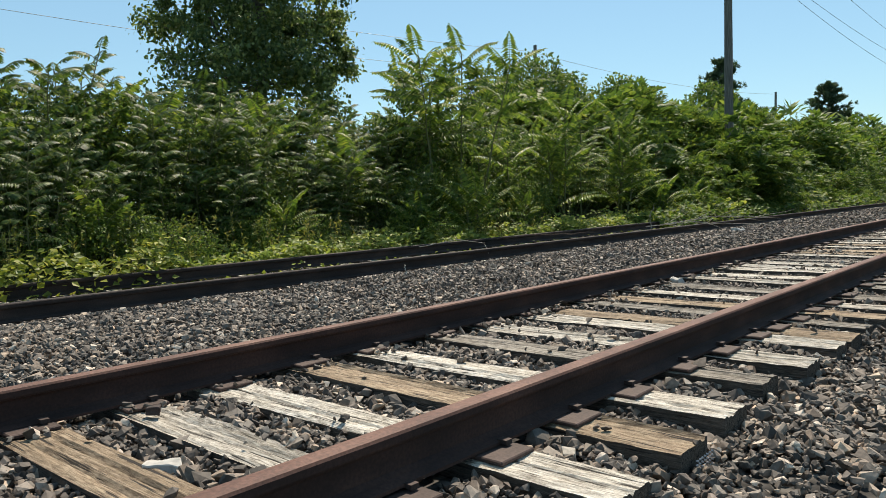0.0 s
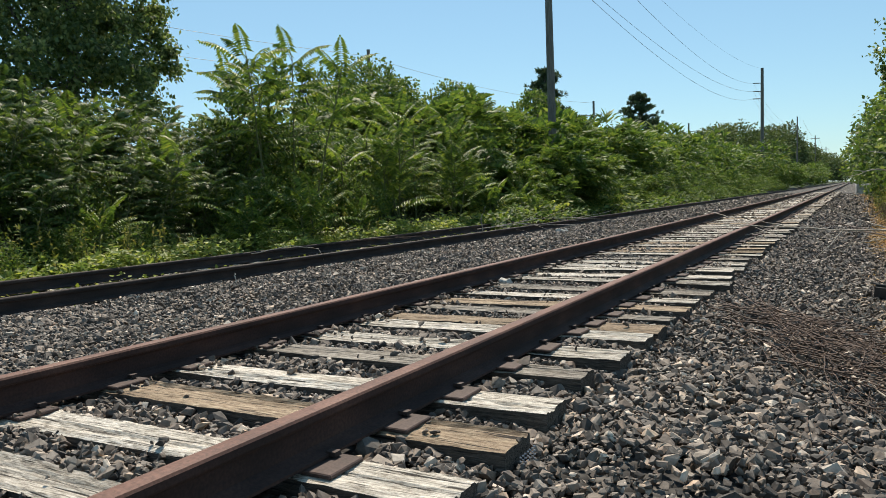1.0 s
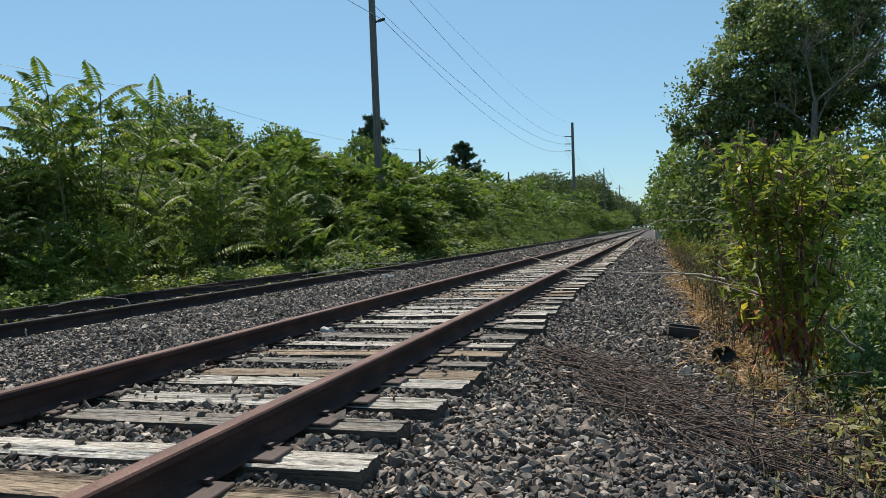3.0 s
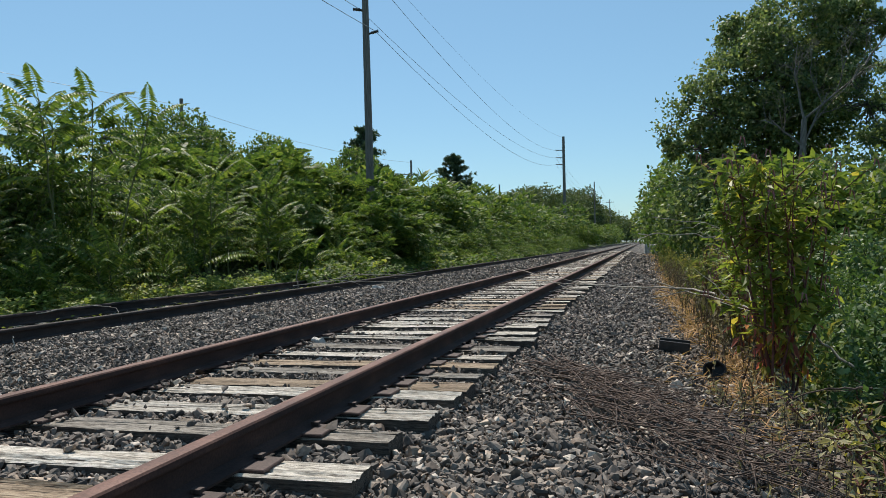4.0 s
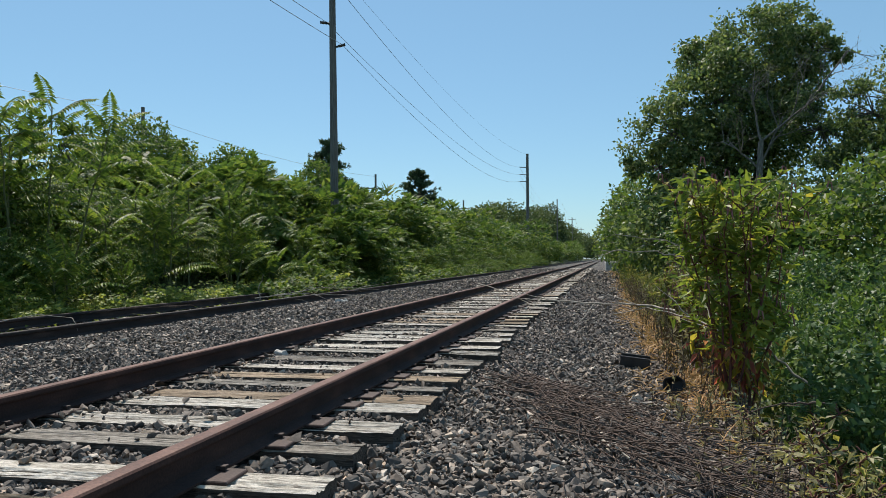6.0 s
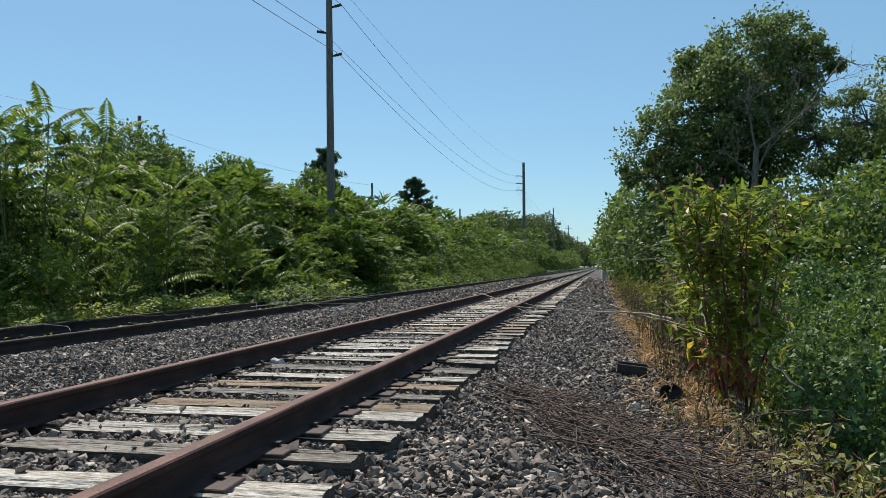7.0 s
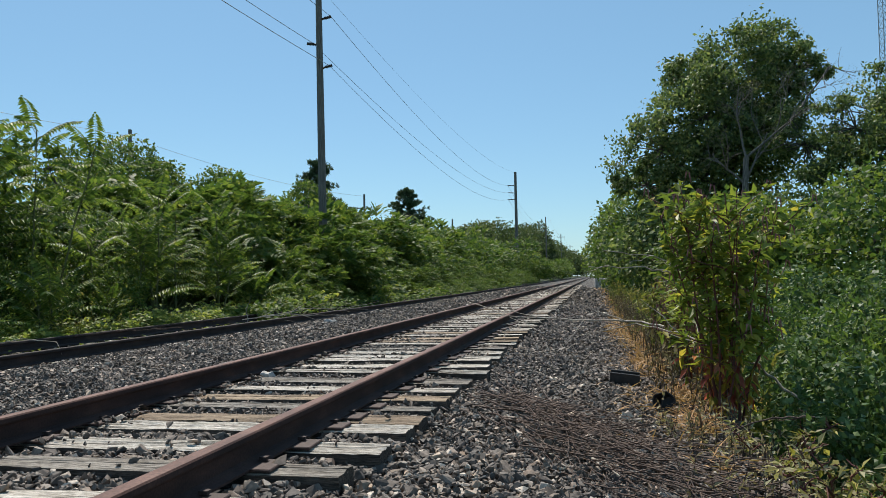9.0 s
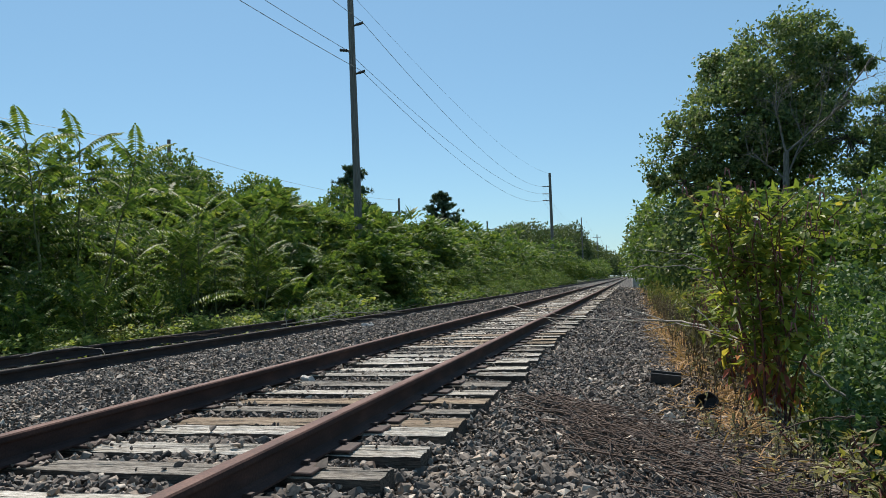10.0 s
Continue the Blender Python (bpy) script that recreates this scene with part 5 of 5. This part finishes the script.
def make_pokeweed(label, seed, foot, stems, height, reach, leaf, leaf_mat=POKE_LEAF, low_mat=RED_LEAF, density=1.0, low=0.35):
    """Branching red-stemmed plant with broad pointed leaves, dying ones below and hanging flower stalks."""
    global rng
    rng = np.random.default_rng(seed)
    t = thing("pokeweed", label, "weed plant")
    f = np.asarray(foot, float)
    for s in range(stems):
        hs, hl, hd = Heap(), Heap(), Heap()
        az = rng.uniform(0, 2 * np.pi)
        head = f + np.array((np.cos(az) * reach[0] * rng.uniform(0.35, 1), np.sin(az) * reach[1] * rng.uniform(0.35, 1), height * rng.uniform(0.72, 1.0)))
        P = bent(f + rng.normal(0, 0.05, 3) * np.array((1, 1, 0)), head, 0.035, 9)
        tube(hs, P, np.linspace(0.011, 0.003, 9), 6)
        st = part("stem", hs, RED_STEM, t, smooth=True)
        lines = [(P, 1.0)]
        for k in range(6):
            q = rng.integers(3, 8)
            d = unit(np.array((rng.normal(0, 0.8), rng.normal(0, 0.8), rng.uniform(0.4, 1.1))))
            B = bent(P[q], P[q] + d * height * rng.uniform(0.13, 0.22), 0.015, 6)
            hb = Heap()
            tube(hb, B, np.linspace(0.006, 0.002, 6), 4)
            part("branch", hb, RED_STEM, st, smooth=True)
            lines.append((B, 0.0))
        for Q, main in lines:
            n = int((40 if main else 9) * density)
            u = rng.uniform(0.08, 1, n) ** 0.9
            x = np.linspace(0, 1, len(Q))
            at = np.stack([np.interp(u, x, Q[:, c]) for c in range(3)], -1)
            d = rng.normal(0, 1, (n, 3)) * np.array((1, 1, 0.45)) + np.array((0, 0, -0.22))
            rel = (at[:, 2] - f[2]) / height
            old = rel < low * rng.uniform(0.7, 1.2, n)
            d[old, 2] -= 1.3
            up = rng.normal(0, 0.35, (n, 3)) + np.array((0, 0, 1.0))
            sz = leaf * rng.uniform(0.55, 1.15, n)
            for heap, pick in ((hl, ~old), (hd, old)):
                leaves(heap, at[pick] + unit(d[pick]) * 0.02, d[pick], up[pick], sz[pick], sz[pick] * 0.42, True)
            if not main and height > 1:
                hf = Heap()
                e = Q[-1]
                tube(hf, [e, e + (0.01, 0, 0.05), e + (0.03, 0.01, 0.04), e + (0.04, 0.01, -0.03)], [0.003, 0.006, 0.006, 0.002], 4)
                part("flower_stalk", hf, FLOWER, st, "thin pink flower stalk")
        part("foliage", hl, leaf_mat, st)
        if hd.n:
            part("dying_foliage", hd, low_mat, st, "red and yellow dying leaves")
    return t


make_pokeweed("yellow-green pokeweed with reddening lower leaves beside the path", 201, (3.26, 5.95, -0.28), 14, 1.80, (0.52, 0.5), 0.115, density=1.7, low=0.31)
make_pokeweed("yellow-green pokeweed growing behind the first", 202, (3.22, 7.0, -0.26), 5, 1.35, (0.35, 0.5), 0.13)
make_pokeweed("browning pokeweed at the path's edge", 203, (3.15, 8.3, -0.26), 5, 1.15, (0.3, 0.5), 0.12, WEED, DRY_LEAF, 0.9, 0.6)
make_pokeweed("browning pokeweed at the path's edge", 204, (3.25, 10.0, -0.26), 5, 1.2, (0.3, 0.6), 0.13, WEED, DRY_LEAF, 0.9, 0.55)
make_pokeweed("low yellowing weed among dead twigs", 205, (3.45, 4.0, -0.35), 6, 0.48, (0.42, 0.42), 0.065, YELLOW_LEAF, DRY_LEAF, 0.7, 0.3)
make_pokeweed("low yellowing weed among dead twigs", 206, (3.25, 3.3, -0.35), 6, 0.42, (0.38, 0.4), 0.06, YELLOW_LEAF, DRY_LEAF, 0.7, 0.4)
make_pokeweed("low yellow-green weed at the foot of the brambles", 207, (3.7, 3.2, -0.45), 6, 0.55, (0.4, 0.4), 0.065, POKE_LEAF, YELLOW_LEAF, 0.8, 0.4)
make_pokeweed("low yellowing weed under the pokeweed", 208, (3.35, 4.8, -0.35), 5, 0.42, (0.4, 0.35), 0.06, YELLOW_LEAF, DRY_LEAF, 0.7, 0.4)

r = random.Random(31)
make_stalks("green_weeds", "tall light green weeds among the brambles", 214, [(r.uniform(4.3, 5.8), r.uniform(6.0, 10.5)) for _ in range(30)], 1.3, GREEN_STEM, 0.10, SHRUB, per=5, leaves_per=26)
make_stalks("dry_weeds", "dry brown weed stalks along the path's edge", 211, [(3.1 + r.uniform(-0.15, 0.25), y + r.uniform(-0.2, 0.2)) for y in np.arange(5.9, 26, 0.20)], 0.6, TWIG, 0.06, DRY_LEAF, per=5, leaves_per=12)
make_stalks("green_weeds", "yellow-green weeds along the path's edge", 212, [(3.35 + r.uniform(-0.15, 0.3), y + r.uniform(-0.3, 0.3)) for y in np.arange(6.5, 45, 0.45)], 0.95, GREEN_STEM, 0.10, WEED, per=5, leaves_per=20)
make_stalks("dead_weeds", "withered weeds tangled among twigs", 213, [(3.1 + r.uniform(-0.3, 0.55), y) for y in np.arange(2.8, 5.6, 0.08)], 0.34, TWIG, 0.05, WITHERED, per=7, leaves_per=9)


def make_straw(label, seed, spots):
    """Flattened dead grass: short tangled blades close to the ground."""
    global rng
    rng = np.random.default_rng(seed)
    h = Heap()
    for x, y, w, l, n in spots:
        px, py = rng.normal(x, w, n), rng.normal(y, l, n)
        z = np.maximum(bed_height(px, py) * (px < 3.1) + bank(px, py) * (px >= 3.1), bank(px, py)) + rng.uniform(0.0, 0.07, n)
        leaves(h, np.stack([px, py, z], -1), rng.normal(0, 1, (n, 3)) * np.array((1, 1, 0.35)) + np.array((0, 0, 0.15)), rng.normal(0, 0.5, (n, 3)) + np.array((0, 0, 1)), rng.uniform(0.08, 0.24, n), 0.008 + y * 0.0005, False)
    ob = part("dead_grass", h, STRAW)
    tagged(ob, label, "grass", kind="stuff")


make_straw("flattened straw-coloured dead grass beside the path", 221, [(3.02, 6.7, 0.10, 0.35, 420), (3.0, 5.5, 0.08, 0.25, 220), (2.92, 13.6, 0.18, 1.5, 1500), (2.8, 8.6, 0.12, 0.5, 250), (3.0, 10, 0.12, 1.0, 600),
                                                                       (3.1, 30, 0.2, 5, 900), (3.1, 55, 0.3, 7, 1000), (3.0, 20, 0.15, 2.5, 900), (2.6, 6.3, 0.12, 0.3, 50), (3.0, 4.6, 0.2, 0.6, 200)])


def make_bare_tree():
    """A dead tree with forking bare limbs before the cottonwood."""
    global rng
    rng = np.random.default_rng(91)
    t = thing("dead_tree", "bare grey dead tree before the cottonwood", "tree", at=(7.2, 26.6, -0.1))
    h = Heap()
    b = np.array((7.2, 26.6, -0.1))

    def limb(p, d, length, radius, depth):
        d = unit(d)
        e = p + d * length
        P = bent(p, e, 0.035 * length ** 0.5, 6)
        tube(h, P, np.linspace(radius, radius * 0.55, 6), 5 if depth else 7)
        if depth >= 5:
            return
        for _ in range(3 if depth < 4 else 2):
            q = P[rng.integers(2, 6)]
            limb(q, d + rng.normal(0, 0.55, 3) + np.array((0, 0, 0.15)), length * rng.uniform(0.5, 0.75), radius * 0.5, depth + 1)

    trunk = np.array([(0, 0, -0.3), (0.05, 0, 2.0), (0.15, 0, 3.9), (0.2, 0, 4.8)])
    tube(h, trunk, [0.14, 0.12, 0.10, 0.09], 8)
    limb(trunk[-1], np.array((0.9, 0, 0.75)), 2.1, 0.045, 0)
    limb(trunk[-1], np.array((-0.15, 0, 1.0)), 1.7, 0.042, 0)
    limb(trunk[-2], np.array((0.45, 0.1, 1.0)), 1.9, 0.042, 0)
    limb(trunk[-2], np.array((-0.9, 0, 0.9)), 1.3, 0.045, 1)
    limb(np.array((2.0, 0, 6.4)), np.array((0.6, 0, 0.9)), 1.5, 0.035, 2)
    part("limbs_and_trunk", h, DEAD_BARK, t, smooth=True)


make_bare_tree()

# ---------------------------------------------------------------- crushed stone, piece by piece
def stone_shapes(count, seed, points):
    """Angular broken stones: hulls of a few points in a lopsided block."""
    r = np.random.default_rng(seed)
    out = []
    for _ in range(count):
        p = r.uniform(-1, 1, (points, 3))
        p = p / np.max(np.abs(p), axis=1, keepdims=True) ** r.uniform(0.55, 0.9) * r.uniform(0.8, 1.1, (points, 1))
        bm = bmesh.new()
        for q in p:
            bm.verts.new(q)
        hull = bmesh.ops.convex_hull(bm, input=bm.verts[:])
        bmesh.ops.delete(bm, geom=list({v for v in hull["geom_interior"] if isinstance(v, bmesh.types.BMVert)}), context="VERTS")
        bmesh.ops.triangulate(bm, faces=bm.faces[:])
        bm.verts.index_update()
        out.append((np.array([v.co[:] for v in bm.verts]), np.array([[v.index for v in f.verts] for f in bm.faces])))
        bm.free()
    return out


def tie_cover(x, y):
    ok = np.zeros(len(x), bool)
    for ty, dx, _, _ in NEAR_TIES:
        ok |= (np.abs(y - ty) < 0.105) & (np.abs(x - dx) < 1.30)
    return ok


def make_stones():
    r = np.random.default_rng(404)
    shapes, blocks = stone_shapes(24, 3, 16), stone_shapes(18, 4, 9)
    singles = 0
    for y0, y1, density, size, base in [(0.6, 4.2, 2500, 1.0, shapes), (4.2, 10.0, 1900, 1.0, blocks), (10.0, 18.0, 760, 1.25, blocks), (18.0, 34.0, 150, 1.9, blocks), (34.0, 64.0, 40, 3.0, blocks)]:
        heap = Heap()
        N = int((y1 - y0) * 8.9 * density)
        x, y = r.uniform(-5.6, 3.3, N), r.uniform(y0, y1, N)
        keep = ~((np.abs(np.abs(x) - 0.7525) < 0.075) | (np.abs(x + 4.195) < 0.07) | (np.abs(x + 5.70) < 0.08))
        keep &= ~tie_cover(x, y) | (r.random(N) < 0.006) | ((np.abs(np.abs(x) - 0.61) < 0.07) & (r.random(N) < 0.2))
        keep &= (x > -4.2) | (r.random(N) < 0.45)
        keep &= (x < 2.75) | (r.random(N) < 0.55)
        keep &= (y > 0.30 * (2.2 - x)) & ((x < 0.9) | (y > 1.3))
        x, y = x[keep], y[keep]
        N = len(x)
        s = size * np.clip(r.lognormal(math.log(0.0132), 0.36, N), 0.008, 0.036)
        s = np.where(x < -0.8, s * 0.92, s)
        q = r.normal(0, 1, (N, 4)) * np.array((1, 0.6, 0.6, 1))
        q /= np.linalg.norm(q, axis=1)[:, None]
        w, a, b, c = q.T
        R = np.stack([1 - 2 * (b * b + c * c), 2 * (a * b - c * w), 2 * (a * c + b * w), 2 * (a * b + c * w), 1 - 2 * (a * a + c * c), 2 * (b * c - a * w),
                      2 * (a * c - b * w), 2 * (b * c + a * w), 1 - 2 * (a * a + b * b)], -1).reshape(N, 3, 3)
        stretch = np.stack([r.uniform(1.0, 1.45, N), r.uniform(0.8, 1.2, N), r.uniform(0.5, 0.9, N)], -1)
        z = bed_height(x, y) + r.uniform(-0.004, 0.030, N) + s * 0.25
        z = np.where(np.abs(x) < 0.7, np.minimum(z, TIE_Z - s * 0.3), z)
        on = tie_cover(x, y)
        z = np.where(on, TIE_Z + s * 0.55, z)
        kind = r.integers(0, len(base), N)
        for k, (V0, F0) in enumerate(base):
            on = kind == k
            V = V0[None] * (stretch[on] * s[on, None])[:, None]
            V = np.einsum("nij,nvj->nvi", R[on], V)
            V[..., 2] *= 0.9
            C = np.stack([x[on], y[on], z[on]], -1)
            if base is shapes:
                # those in front of the path's start are pieces of their own
                near = (C[:, 0] > 1.45) & (C[:, 0] < 2.3) & (C[:, 1] > 2.3) & (C[:, 1] < 2.72)
                for c, v in zip(C[near], V[near]):
                    if singles < 300:
                        me = mesh_of("stone", v, F0)
                        me.materials.append(STONE)
                        part("stone", me, None, BALLAST).location = c
                        singles += 1
                C, V = C[~near], V[~near]
            m = V0.shape[0]
            heap.add((V + C[:, None]).reshape(-1, 3), (F0[None] + (np.arange(len(C)) * m)[:, None, None]).reshape(-1, 3))
        part("loose_stones", heap, STONE, BALLAST, "angular grey crushed stones", kind="stuff")


make_stones()
